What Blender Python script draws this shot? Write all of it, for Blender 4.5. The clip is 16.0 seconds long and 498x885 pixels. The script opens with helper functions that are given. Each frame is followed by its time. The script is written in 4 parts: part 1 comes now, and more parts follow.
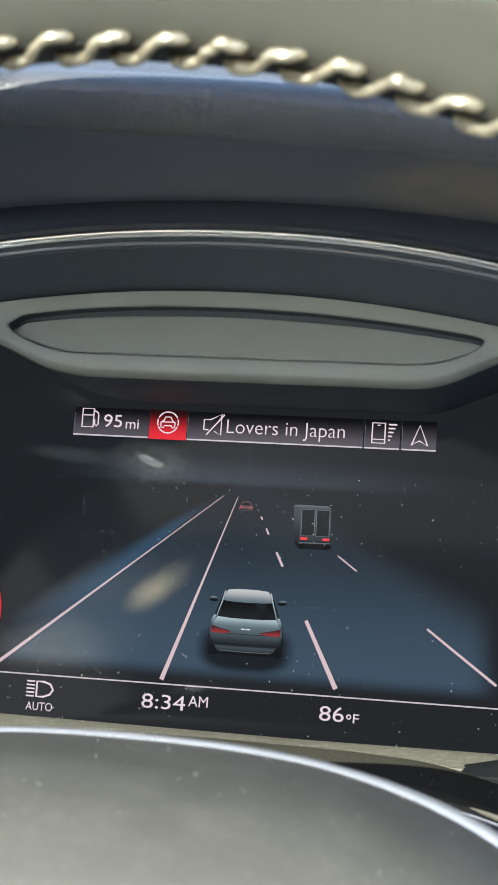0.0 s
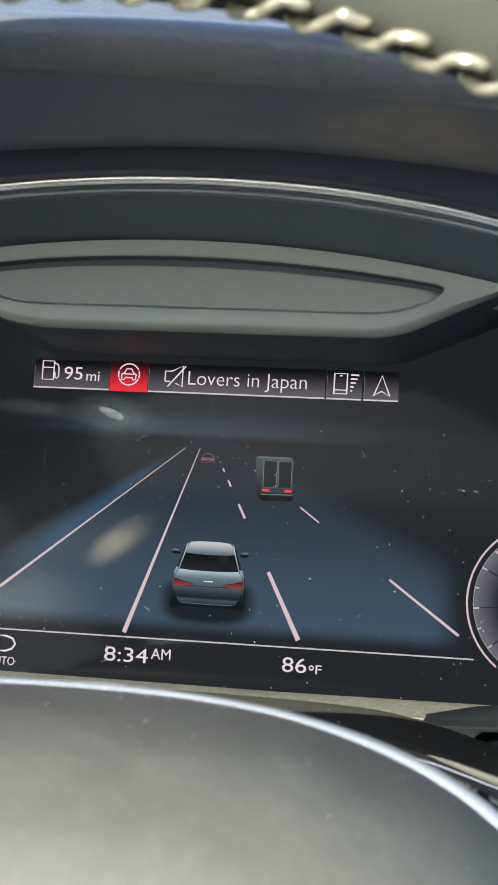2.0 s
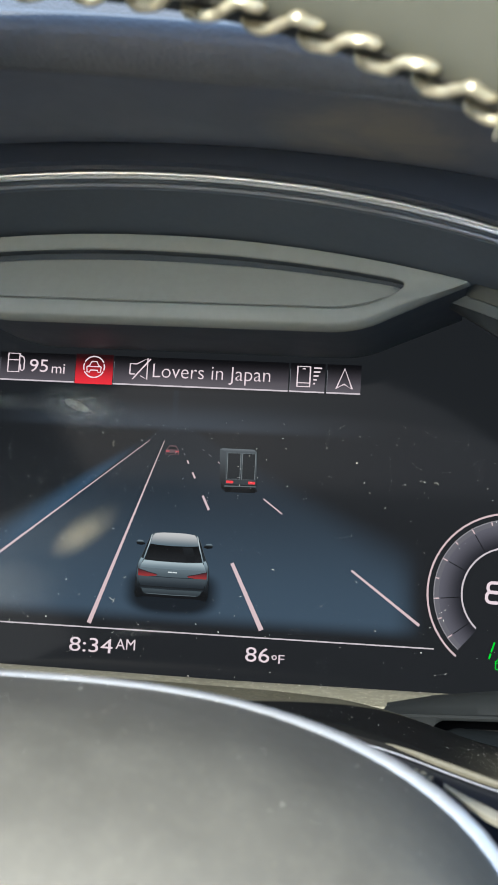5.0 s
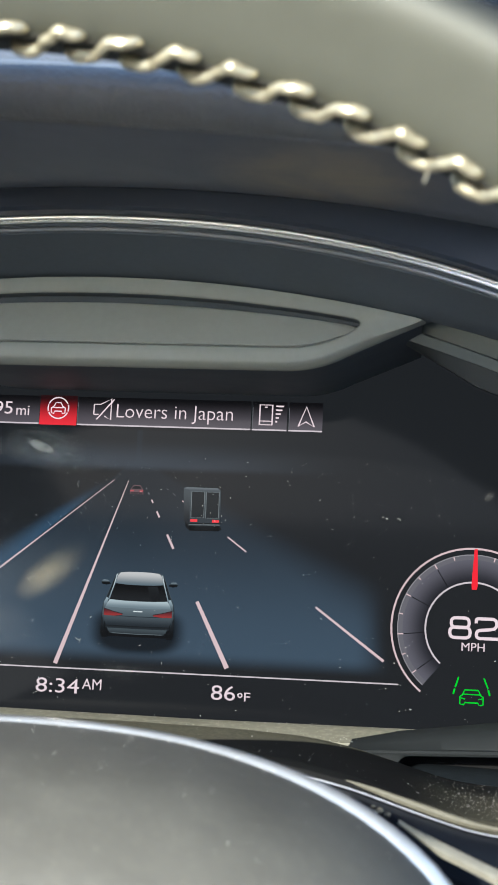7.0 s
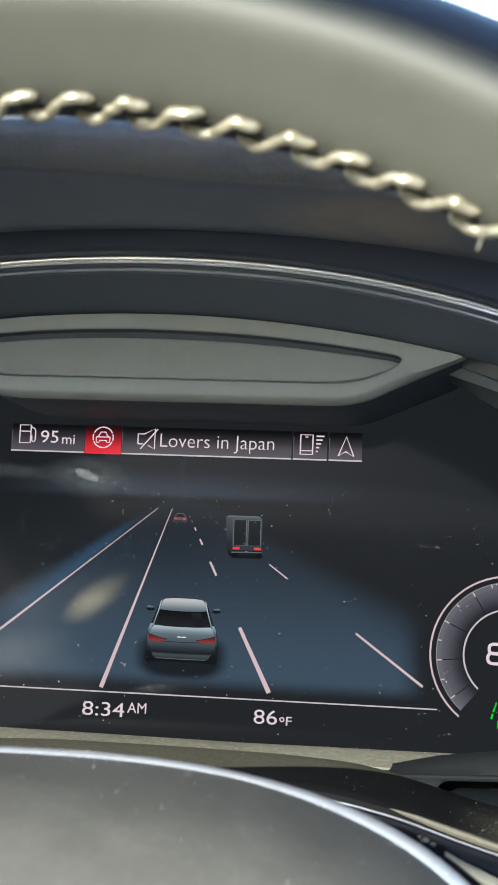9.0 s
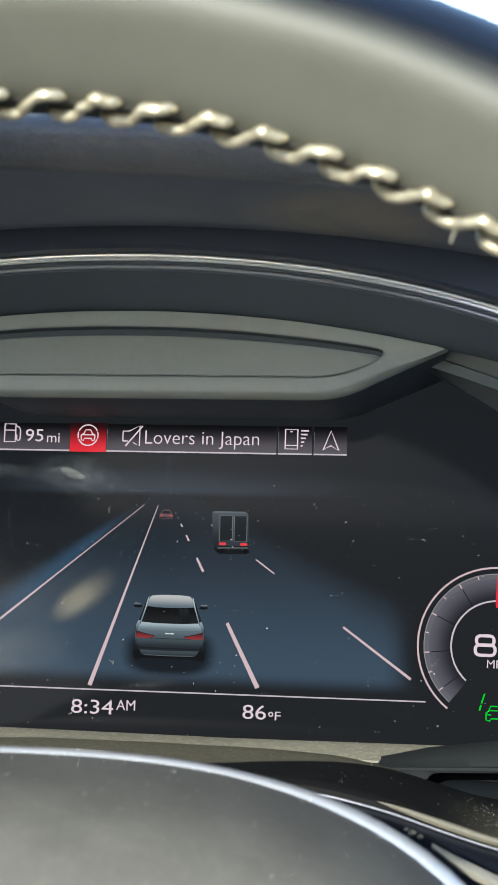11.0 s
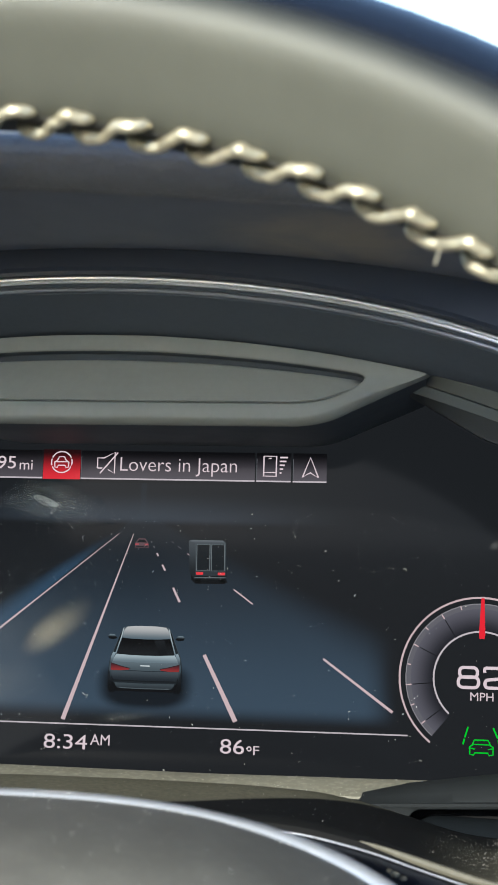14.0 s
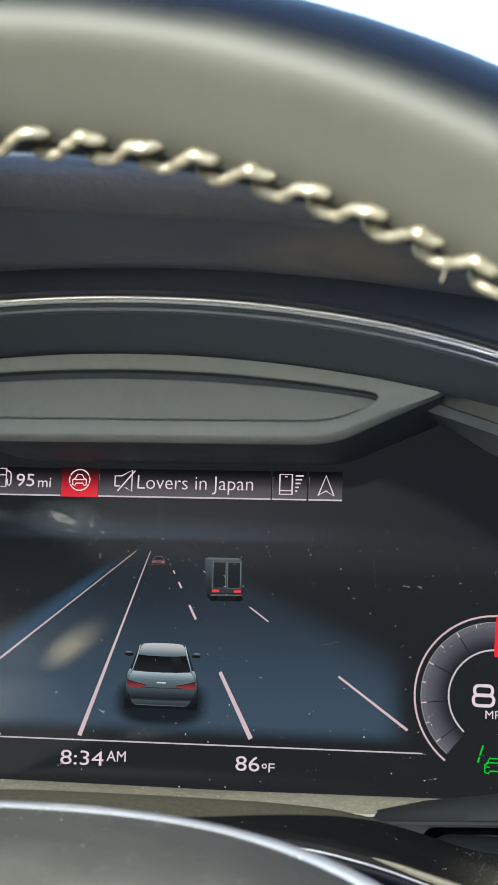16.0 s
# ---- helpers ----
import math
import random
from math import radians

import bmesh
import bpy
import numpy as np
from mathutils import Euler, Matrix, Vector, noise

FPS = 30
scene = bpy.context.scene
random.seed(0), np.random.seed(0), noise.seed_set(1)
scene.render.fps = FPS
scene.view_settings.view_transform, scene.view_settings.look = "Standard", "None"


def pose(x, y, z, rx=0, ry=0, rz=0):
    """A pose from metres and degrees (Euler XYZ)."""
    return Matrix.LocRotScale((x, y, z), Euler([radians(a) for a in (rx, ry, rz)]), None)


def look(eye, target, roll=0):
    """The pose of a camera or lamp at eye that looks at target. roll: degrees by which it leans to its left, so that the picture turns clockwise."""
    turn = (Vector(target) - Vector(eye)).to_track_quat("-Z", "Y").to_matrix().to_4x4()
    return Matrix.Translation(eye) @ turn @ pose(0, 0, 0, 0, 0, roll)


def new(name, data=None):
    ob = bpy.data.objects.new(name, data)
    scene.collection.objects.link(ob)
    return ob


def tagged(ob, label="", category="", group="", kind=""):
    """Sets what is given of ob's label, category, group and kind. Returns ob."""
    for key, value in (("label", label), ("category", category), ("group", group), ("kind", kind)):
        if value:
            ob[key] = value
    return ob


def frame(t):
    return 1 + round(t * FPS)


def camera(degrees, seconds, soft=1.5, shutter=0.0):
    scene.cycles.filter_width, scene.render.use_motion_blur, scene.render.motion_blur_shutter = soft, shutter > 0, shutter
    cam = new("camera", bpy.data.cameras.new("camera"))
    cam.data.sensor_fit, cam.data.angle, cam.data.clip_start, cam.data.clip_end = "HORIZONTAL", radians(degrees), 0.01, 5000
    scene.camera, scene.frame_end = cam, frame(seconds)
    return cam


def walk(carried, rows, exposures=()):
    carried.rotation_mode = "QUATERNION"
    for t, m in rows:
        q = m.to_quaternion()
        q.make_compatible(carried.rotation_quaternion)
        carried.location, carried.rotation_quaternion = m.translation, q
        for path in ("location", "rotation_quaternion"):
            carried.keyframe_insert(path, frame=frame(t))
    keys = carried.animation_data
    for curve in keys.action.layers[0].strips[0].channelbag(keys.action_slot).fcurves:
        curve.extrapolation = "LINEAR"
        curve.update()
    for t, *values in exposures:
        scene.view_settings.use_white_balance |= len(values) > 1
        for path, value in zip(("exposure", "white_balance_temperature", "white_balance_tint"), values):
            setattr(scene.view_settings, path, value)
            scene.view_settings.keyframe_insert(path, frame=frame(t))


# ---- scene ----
# A car's instrument cluster seen between the rim and the hub of the steering wheel.
# Plan in millimetres: x to the right, y forward, z up along the display; TILT leans the whole cockpit back.
import colorsys

MM = 0.001
TILT = Matrix.Translation((0, 0, 0.95)) @ Matrix.Rotation(radians(-20), 4, "X")

PATH = [
    (0, (65.00, -354.36, -48.93), (1.28, -8.41, -1.11), 4.13),
    (0.5, (65.52, -353.94, -50.15), (2.74, -7.34, -5.93), 4.21),
    (1, (64.52, -353.04, -50.34), (2.87, -5.93, -8.62), 4.45),
    (1.5, (66.19, -352.14, -51.75), (4.26, -4.80, -12.46), 4.15),
    (2, (69.43, -350.83, -50.83), (11.46, -2.66, -12.83), 3.68),
    (2.5, (66.63, -354.90, -46.40), (13.77, -5.80, -9.61), 3.73),
    (3, (66.74, -354.45, -46.22), (14.52, -5.14, -10.45), 3.61),
    (3.5, (65.92, -349.55, -49.52), (13.13, -0.34, -13.55), 3.66),
    (4, (71.33, -347.19, -51.83), (17.75, 1.93, -16.22), 3.63),
    (4.2, (71.31, -350.27, -50.12), (18.42, -0.95, -15.47), 3.63),
    (6.3, (75.39, -355.16, -49.96), (26.57, -5.89, -8.39), 3.31),
    (6.5, (74.41, -349.97, -51.53), (26.21, -0.80, -8.36), 3.22),
    (7, (80.32, -355.53, -48.92), (31.22, -6.68, -4.26), 2.80),
    (7.5, (78.36, -352.16, -49.13), (30.27, -3.26, -3.72), 2.44),
    (8, (76.73, -354.76, -47.58), (28.95, -6.11, 0.04), 2.74),
    (8.5, (67.71, -362.28, -46.25), (21.43, -13.38, 1.43), 3.27),
    (9, (75.22, -365.47, -41.47), (21.14, -17.18, 2.18), 2.84),
    (9.2, (77.71, -366.89, -37.87), (25.45, -18.05, 3.55), 2.19),
    (11.3, (77.78, -364.46, -42.06), (25.54, -15.79, 0.75), 1.84),
    (11.5, (72.95, -363.13, -42.07), (22.53, -14.22, 1.04), 1.83),
    (12, (76.89, -363.04, -42.53), (27.40, -14.27, 2.76), 1.70),
    (12.5, (79.58, -361.60, -42.55), (31.45, -12.71, 3.28), 1.74),
    (13, (81.03, -358.62, -42.06), (32.75, -10.01, 5.81), 1.57),
    (13.5, (79.97, -359.86, -39.82), (31.96, -11.39, 9.30), 1.74),
    (14, (76.84, -357.11, -39.69), (29.77, -8.51, 9.42), 1.79),
    (14.5, (71.62, -359.62, -38.86), (27.46, -10.55, 9.65), 1.95),
    (15, (74.31, -358.69, -40.57), (24.73, -10.72, 10.58), 1.95),
    (15.5, (75.85, -356.57, -43.92), (22.36, -9.29, 8.02), 1.90),
    (16, (79.52, -359.13, -40.81), (25.90, -12.26, 13.69), 2.04),
]

cam = camera(21.0, 16.0, 1.6)
cam.data.dof.use_dof = True
cam.data.dof.focus_distance = 0.36
cam.data.dof.aperture_fstop = 42.0
EXPOSURE, KELVIN, TINT = 1.65, 6300, 5
walk(cam, [(t, TILT @ look(Vector(eye) * MM, Vector(target) * MM, roll)) for t, eye, target, roll in PATH], [(t, e, KELVIN, TINT) for t, e in ((0.0, 1.86), (4.0, 1.86), (7.0, 1.87), (8.5, 1.78), (11.5, 1.74), (12.5, 1.75), (13.5, 1.67), (14.5, 1.62), (16.0, 1.75))])

# ---- light ----
SUN_TO = Vector((-0.26, -0.95, 0.236))  # towards the sun, in the cockpit's plan
sun_dir = (TILT.to_3x3() @ SUN_TO).normalized()
world = bpy.data.worlds.new("sky")
scene.world = world
world.use_nodes = True
wn = world.node_tree.nodes
sky = wn.new("ShaderNodeTexSky")
sky.sky_type = "NISHITA"
sky.sun_disc = False
sky.sun_elevation = math.asin(sun_dir.z)
sky.sun_rotation = math.atan2(sun_dir.x, sun_dir.y)
world.node_tree.links.new(sky.outputs["Color"], wn["Background"].inputs["Color"])
wn["Background"].inputs["Strength"].default_value = 0.14
sun = new("sun", bpy.data.lights.new("sun", "SUN"))
sun.data.energy, sun.data.angle, sun.data.color = 2.6, radians(0.8), (1.0, 0.945, 0.84)
sun.matrix_world = look(sun_dir * 5, (0, 0, 0))
SCREEN = 0.5 ** EXPOSURE  # brightness of the lit screen


# ---- materials ----
class Nodes:
    """A small helper that adds and links shader nodes."""

    def __init__(self, name):
        self.mat = bpy.data.materials.new(name)
        self.mat.use_nodes = True
        self.tree = self.mat.node_tree
        self.bsdf = self.tree.nodes["Principled BSDF"]

    def add(self, kind, ins=None, **props):
        n = self.tree.nodes.new(kind)
        for k, v in props.items():
            setattr(n, k, v)
        for k, v in (ins or {}).items():
            self.put(n.inputs[k], v)
        return n

    def put(self, socket, v):
        if isinstance(v, bpy.types.NodeSocket):
            self.tree.links.new(v, socket)
        else:
            socket.default_value = v

    def math(self, op, a, b=0.0):
        n = self.add("ShaderNodeMath", operation=op)
        self.put(n.inputs[0], a)
        self.put(n.inputs[1], b)
        return n.outputs[0]

    def step(self, v, lo, hi, a=0.0, b=1.0):
        n = self.add("ShaderNodeMapRange", {"Value": v, "From Min": lo, "From Max": hi, "To Min": a, "To Max": b}, interpolation_type="SMOOTHSTEP")
        return n.outputs[0]

    def mix(self, f, a, b):
        n = self.add("ShaderNodeMix", data_type="RGBA")
        self.put(n.inputs[0], f)
        self.put(n.inputs[6], a)
        self.put(n.inputs[7], b)
        return n.outputs[2]

    def set(self, **ins):
        for k, v in ins.items():
            self.put(self.bsdf.inputs[k.replace("_", " ")], v)
        return self


def rgb(r, g, b):
    """Linear colour from 0 to 255 screen values."""
    return tuple((c / 255 / 12.92) if c < 10 else ((c / 255 + 0.055) / 1.055) ** 2.4 for c in (r, g, b)) + (1.0,)


def surface(name, color, rough, metal=0.0, grain=0.0, grain_size=0.6, stain=0.25, stain_size=25.0, coat=0.0, spec=0.5, kind="noise", dust=0.0):
    """A surface with stains at a large scale and grain relief at a small one, sizes in millimetres."""
    n = Nodes(name)
    at = n.add("ShaderNodeTexCoord").outputs["Object"]
    big = n.add("ShaderNodeTexNoise", {"Vector": at, "Scale": 1000 / stain_size, "Detail": 5.0, "Roughness": 0.6}).outputs["Fac"]
    small = n.add("ShaderNodeTexNoise", {"Vector": at, "Scale": 1000 / max(grain_size, 0.2) / 2.5, "Detail": 3.0}).outputs["Fac"]
    shade = n.step(big, 0.25, 0.75, 1 - stain, 1 + stain)
    shade = n.math("MULTIPLY", shade, n.step(small, 0.3, 0.7, 1 - stain * 0.35, 1 + stain * 0.35))
    col = n.add("ShaderNodeVectorMath", {0: (*color[:3],), 1: n.add("ShaderNodeCombineXYZ", {"X": shade, "Y": shade, "Z": shade}).outputs[0]}, operation="MULTIPLY").outputs[0]
    if dust:
        spot = n.add("ShaderNodeTexVoronoi", {"Vector": at, "Scale": 1000 / 2.6, "Randomness": 1.0})
        near = n.step(spot.outputs["Distance"], 0.05, 0.16, 1.0, 0.0)
        some = n.add("ShaderNodeSeparateColor", {0: spot.outputs["Color"]}).outputs[0]
        near = n.math("MULTIPLY", near, n.step(some, 0.45, 0.6))
        film = n.math("MULTIPLY", n.step(small, 0.45, 0.75), 0.25 * dust)
        col = n.mix(n.math("MAXIMUM", n.math("MULTIPLY", near, dust), film), col, (0.42, 0.39, 0.32, 1))
    n.set(Base_Color=col, Metallic=metal, Coat_Weight=coat)
    n.set(Specular_IOR_Level=spec)
    n.put(n.bsdf.inputs["Roughness"], n.step(big, 0.2, 0.8, rough * 0.88, min(1.0, rough * 1.15)))
    if grain:
        if kind == "leather":
            cell = n.add("ShaderNodeTexVoronoi", {"Vector": at, "Scale": 1000 / grain_size}, feature="SMOOTH_F1").outputs["Distance"]
            height = n.math("ADD", n.step(cell, 0.1, 0.7, 1.0, 0.0), n.math("MULTIPLY", small, 0.4))
        else:
            height = small
        n.put(n.bsdf.inputs["Normal"], n.add("ShaderNodeBump", {"Strength": grain, "Distance": 0.00015, "Height": height}).outputs[0])
    return n.mat


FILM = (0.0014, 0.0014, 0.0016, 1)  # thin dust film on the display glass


def glow(name, color, strength=1.0):
    """A lit piece of the screen: black glossy cover that gives off light of one colour."""
    n = Nodes(name)
    n.set(Base_Color=FILM, Roughness=0.075, Emission_Color=color, Emission_Strength=strength * SCREEN, Specular_IOR_Level=0.035)
    return n.mat


M = {}
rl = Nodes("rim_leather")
ro = rl.add("ShaderNodeTexCoord").outputs["Object"]
rp = rl.add("ShaderNodeSeparateXYZ", {0: ro})
rx, ry, rz = (rl.math("MULTIPLY", rp.outputs[k], 1000.0) for k in ("X", "Y", "Z"))
out_mm = rl.math("SUBTRACT", rl.math("SQRT", rl.math("ADD", rl.math("MULTIPLY", rx, rx), rl.math("MULTIPLY", rz, rz))), 173.0)
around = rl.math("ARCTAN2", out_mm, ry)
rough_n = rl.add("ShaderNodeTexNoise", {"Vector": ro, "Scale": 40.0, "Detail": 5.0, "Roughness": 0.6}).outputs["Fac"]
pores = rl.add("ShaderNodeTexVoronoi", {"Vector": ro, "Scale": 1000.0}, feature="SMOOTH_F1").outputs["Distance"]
# sunlit grey painted on the driver's face, dull; navy shade outside, smooth
sunlit_face = rl.step(rl.math("ADD", around, rl.math("MULTIPLY", rough_n, 0.12)), radians(157), radians(187))
sunlit_face = rl.math("MAXIMUM", sunlit_face, rl.step(around, radians(-40), radians(-60)))
sunlit_tone = rl.mix(rl.step(rough_n, 0.25, 0.75), (0.067, 0.068, 0.053, 1), (0.080, 0.081, 0.064, 1))
rl.set(Base_Color=rl.mix(sunlit_face, (0.006, 0.009, 0.017, 1), sunlit_tone), Roughness=rl.step(sunlit_face, 0.0, 1.0, 0.24, 0.6), Specular_IOR_Level=rl.step(sunlit_face, 0.0, 1.0, 0.4, 0.6))
rl.put(rl.bsdf.inputs["Normal"], rl.add("ShaderNodeBump", {"Strength": 0.12, "Distance": 0.00015, "Height": rl.step(pores, 0.1, 0.7, 1.0, 0.0)}).outputs[0])
M["rim_leather"] = rl.mat
M["hub_leather"] = surface("hub_leather", (0.088, 0.084, 0.072), 0.58, dust=0.1, grain=0.1, grain_size=0.9, kind="leather", stain=0.09, stain_size=12, spec=0.65)
M["thread"] = surface("thread", (0.47, 0.42, 0.30), 0.33, metal=0.6, grain=0.3, grain_size=0.5, stain=0.3, stain_size=4, spec=1.0)
M["visor"] = surface("visor", (0.122, 0.126, 0.136), 0.42, spec=0.6, grain=0.8, grain_size=1.0, kind="leather", stain=0.12)
un = Nodes("visor_under")
uo = un.add("ShaderNodeTexCoord").outputs["Object"]
up = un.add("ShaderNodeSeparateXYZ", {0: uo})
wisp = un.add("ShaderNodeTexNoise", {"Vector": uo, "Scale": 55.0, "Detail": 5.0, "Roughness": 0.6, "Distortion": 0.8}).outputs["Fac"]
pore = un.add("ShaderNodeTexNoise", {"Vector": uo, "Scale": 900.0, "Detail": 3.0}).outputs["Fac"]
# a dull brownish reflection painted in towards the middle of the car
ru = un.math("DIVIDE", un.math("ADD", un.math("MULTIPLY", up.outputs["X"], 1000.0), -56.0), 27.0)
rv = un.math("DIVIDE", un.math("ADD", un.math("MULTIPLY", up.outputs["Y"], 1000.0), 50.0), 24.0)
reflect_mask = un.step(un.math("SQRT", un.math("ADD", un.math("MULTIPLY", ru, ru), un.math("MULTIPLY", rv, rv))), 0.25, 1.1, 1.0, 0.0)
reflect_mask = un.math("MULTIPLY", reflect_mask, un.step(wisp, 0.3, 0.7, 0.35, 1.0))
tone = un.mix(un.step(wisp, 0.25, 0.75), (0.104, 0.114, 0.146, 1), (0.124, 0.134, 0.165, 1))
un.set(Base_Color=un.mix(un.math("MULTIPLY", reflect_mask, 0.8), tone, (0.27, 0.225, 0.17, 1)), Roughness=0.5)
un.put(un.bsdf.inputs["Normal"], un.add("ShaderNodeBump", {"Strength": 0.06, "Distance": 0.00015, "Height": pore}).outputs[0])
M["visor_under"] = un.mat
M["edge"] = surface("edge", (0.58, 0.59, 0.61), 0.2, metal=0.5, stain=0.05, spec=1.0)
M["shroud"] = surface("shroud", (0.071, 0.085, 0.107), 0.65, grain=0.1, stain=0.08)
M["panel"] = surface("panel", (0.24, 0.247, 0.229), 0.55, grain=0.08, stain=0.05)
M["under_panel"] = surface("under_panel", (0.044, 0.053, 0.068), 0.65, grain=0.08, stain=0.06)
M["insert"] = surface("insert", (0.262, 0.266, 0.244), 0.5, grain=0.08, stain=0.05)
# shaded copy of the ledge's grey
M["side_trim"] = surface("side_trim", (0.0125, 0.0145, 0.0155), 0.6, spec=0.2, grain=0.08, stain=0.05)
M["gap"] = surface("gap", (0.045, 0.055, 0.068), 0.6, stain=0.05)
M["chrome"] = surface("chrome", (0.93, 0.93, 0.94), 0.3, metal=1.0, stain=0.03)
M["satin"] = surface("satin", (0.42, 0.43, 0.46), 0.4, metal=1.0, stain=0.05)
M["upper_trim"] = surface("upper_trim", (0.027, 0.034, 0.052), 0.45, stain=0.03, spec=0.3)
M["gloss_black"] = surface("gloss_black", (0.008, 0.010, 0.015), 0.36, stain=0.02, spec=0.15)
M["slot_floor_shade"] = surface("slot_floor_shade", (0.0082, 0.0105, 0.0128), 0.65, spec=0.05, grain=0.08, stain=0.08)
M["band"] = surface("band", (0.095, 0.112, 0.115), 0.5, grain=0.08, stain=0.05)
# lower part of the side strip coloured darker for its fade into shade
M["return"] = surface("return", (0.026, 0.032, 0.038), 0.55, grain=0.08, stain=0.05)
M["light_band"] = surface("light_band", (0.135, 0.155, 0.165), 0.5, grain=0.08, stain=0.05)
# dusty ledge, with the sun's khaki put into its grey
M["ledge"] = surface("ledge", (0.15, 0.143, 0.108), 0.65, grain=0.3, stain=0.12, dust=0.8)
M["paddle"] = surface("paddle", (0.27, 0.255, 0.21), 0.5, grain=0.2, stain=0.15, dust=0.4)
M["lip"] = surface("lip", (0.12, 0.112, 0.085), 0.5, grain=0.2, stain=0.12, dust=0.15)
M["slot_back_shade"] = surface("slot_back_shade", (0.007, 0.007, 0.0075), 0.6, grain=0.3, stain=0.25, spec=0.05)
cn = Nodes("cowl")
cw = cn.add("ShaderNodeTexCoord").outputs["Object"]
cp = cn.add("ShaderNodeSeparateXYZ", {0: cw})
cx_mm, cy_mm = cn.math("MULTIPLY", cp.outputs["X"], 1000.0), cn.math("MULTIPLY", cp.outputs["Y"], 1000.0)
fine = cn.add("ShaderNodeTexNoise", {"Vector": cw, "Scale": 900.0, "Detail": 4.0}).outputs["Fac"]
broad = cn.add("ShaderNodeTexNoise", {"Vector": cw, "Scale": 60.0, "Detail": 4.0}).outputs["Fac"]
# sunlit dust painted khaki up to a slanting shadow edge, and at outer end
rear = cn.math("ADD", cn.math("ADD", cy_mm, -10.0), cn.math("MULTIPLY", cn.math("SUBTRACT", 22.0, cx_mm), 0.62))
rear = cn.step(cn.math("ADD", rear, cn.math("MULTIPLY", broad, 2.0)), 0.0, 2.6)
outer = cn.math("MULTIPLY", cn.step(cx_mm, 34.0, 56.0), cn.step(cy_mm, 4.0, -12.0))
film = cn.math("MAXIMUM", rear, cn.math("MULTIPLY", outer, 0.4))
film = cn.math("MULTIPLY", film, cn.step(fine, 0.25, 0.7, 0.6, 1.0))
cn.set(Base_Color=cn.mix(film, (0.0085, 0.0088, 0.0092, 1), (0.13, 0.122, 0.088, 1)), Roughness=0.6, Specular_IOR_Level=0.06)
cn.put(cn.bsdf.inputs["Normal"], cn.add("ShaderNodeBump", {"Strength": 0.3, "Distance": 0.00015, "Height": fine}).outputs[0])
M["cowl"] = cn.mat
M["dust"] = surface("dust", (0.75, 0.73, 0.67), 0.8, stain=0.3, stain_size=2)
M["lint"] = surface("lint", (0.3, 0.29, 0.26), 0.9, stain=0.3, stain_size=1)
M["cabin"] = surface("cabin", (0.55, 0.53, 0.49), 0.8, grain=0.2, stain=0.1, stain_size=120)
M["headliner"] = surface("headliner", (0.6, 0.58, 0.54), 0.9, grain=0.2, stain=0.06, stain_size=120)
M["dash"] = surface("dash", (0.03, 0.03, 0.033), 0.6, grain=0.4, grain_size=1.3, kind="leather", stain=0.15)

M["film"] = glow("screen_black", rgb(29, 31, 34))
M["shaded_leather"] = surface("shaded_leather", (0.045, 0.045, 0.043), 0.5, grain=0.2, grain_size=1.0, kind="leather", stain=0.1)
M["white"] = glow("screen_white", rgb(224, 203, 210))
M["soft_white"] = glow("screen_soft_white", rgb(196, 184, 190))
M["lane"] = glow("screen_lane", rgb(205, 178, 182))
M["red"] = glow("screen_red", rgb(232, 36, 52))
M["grey"] = glow("screen_grey", rgb(92, 92, 98))
M["green"] = glow("screen_green", rgb(26, 205, 42))

# ---- shape helpers ----
BASE = {}


def thing(name, base, label, category, group="", kind=""):
    ob = new(name)
    ob.empty_display_size = 0.02
    ob.matrix_world = TILT @ Matrix.Translation(Vector(base) * MM)
    BASE[ob.name] = Vector(base)
    return tagged(ob, label, category, group, kind)


def link(name, bm, mat, base, angle=35):
    bmesh.ops.recalc_face_normals(bm, faces=bm.faces)
    for v in bm.verts:
        v.co = (v.co - base) * MM
    me = bpy.data.meshes.new(name)
    for f in bm.faces:
        f.smooth = True
    bm.to_mesh(me)
    bm.free()
    me.set_sharp_from_angle(angle=radians(angle))
    me.materials.append(mat)
    return new(name, me)


def part(name, bm, mat, parent, label="", angle=35):
    """One mesh object under a thing or under a part; bm is in the plan's millimetres."""
    base = BASE[parent.name]
    ob = link(name, bm, mat, base, angle)
    ob.parent = parent
    BASE[ob.name] = base
    return tagged(ob, label)


def structure(name, bm, mat, label, category, kind="structure"):
    ob = link(name, bm, mat, Vector((0, 0, 0)))
    ob.matrix_world = TILT
    return tagged(ob, label, category, "", kind)


def sweep(xs, loop, caps=True):
    """A closed loop of points carried along xs: loop(x) gives its points."""
    bm = bmesh.new()
    rings = [[bm.verts.new(p) for p in loop(x)] for x in xs]
    n = len(rings[0])
    for a, b in zip(rings, rings[1:]):
        for i in range(n):
            j = (i + 1) % n
            bm.faces.new((a[i], a[j], b[j], b[i]))
    if caps:
        bm.faces.new(rings[0])
        bm.faces.new(rings[-1])
    return bm


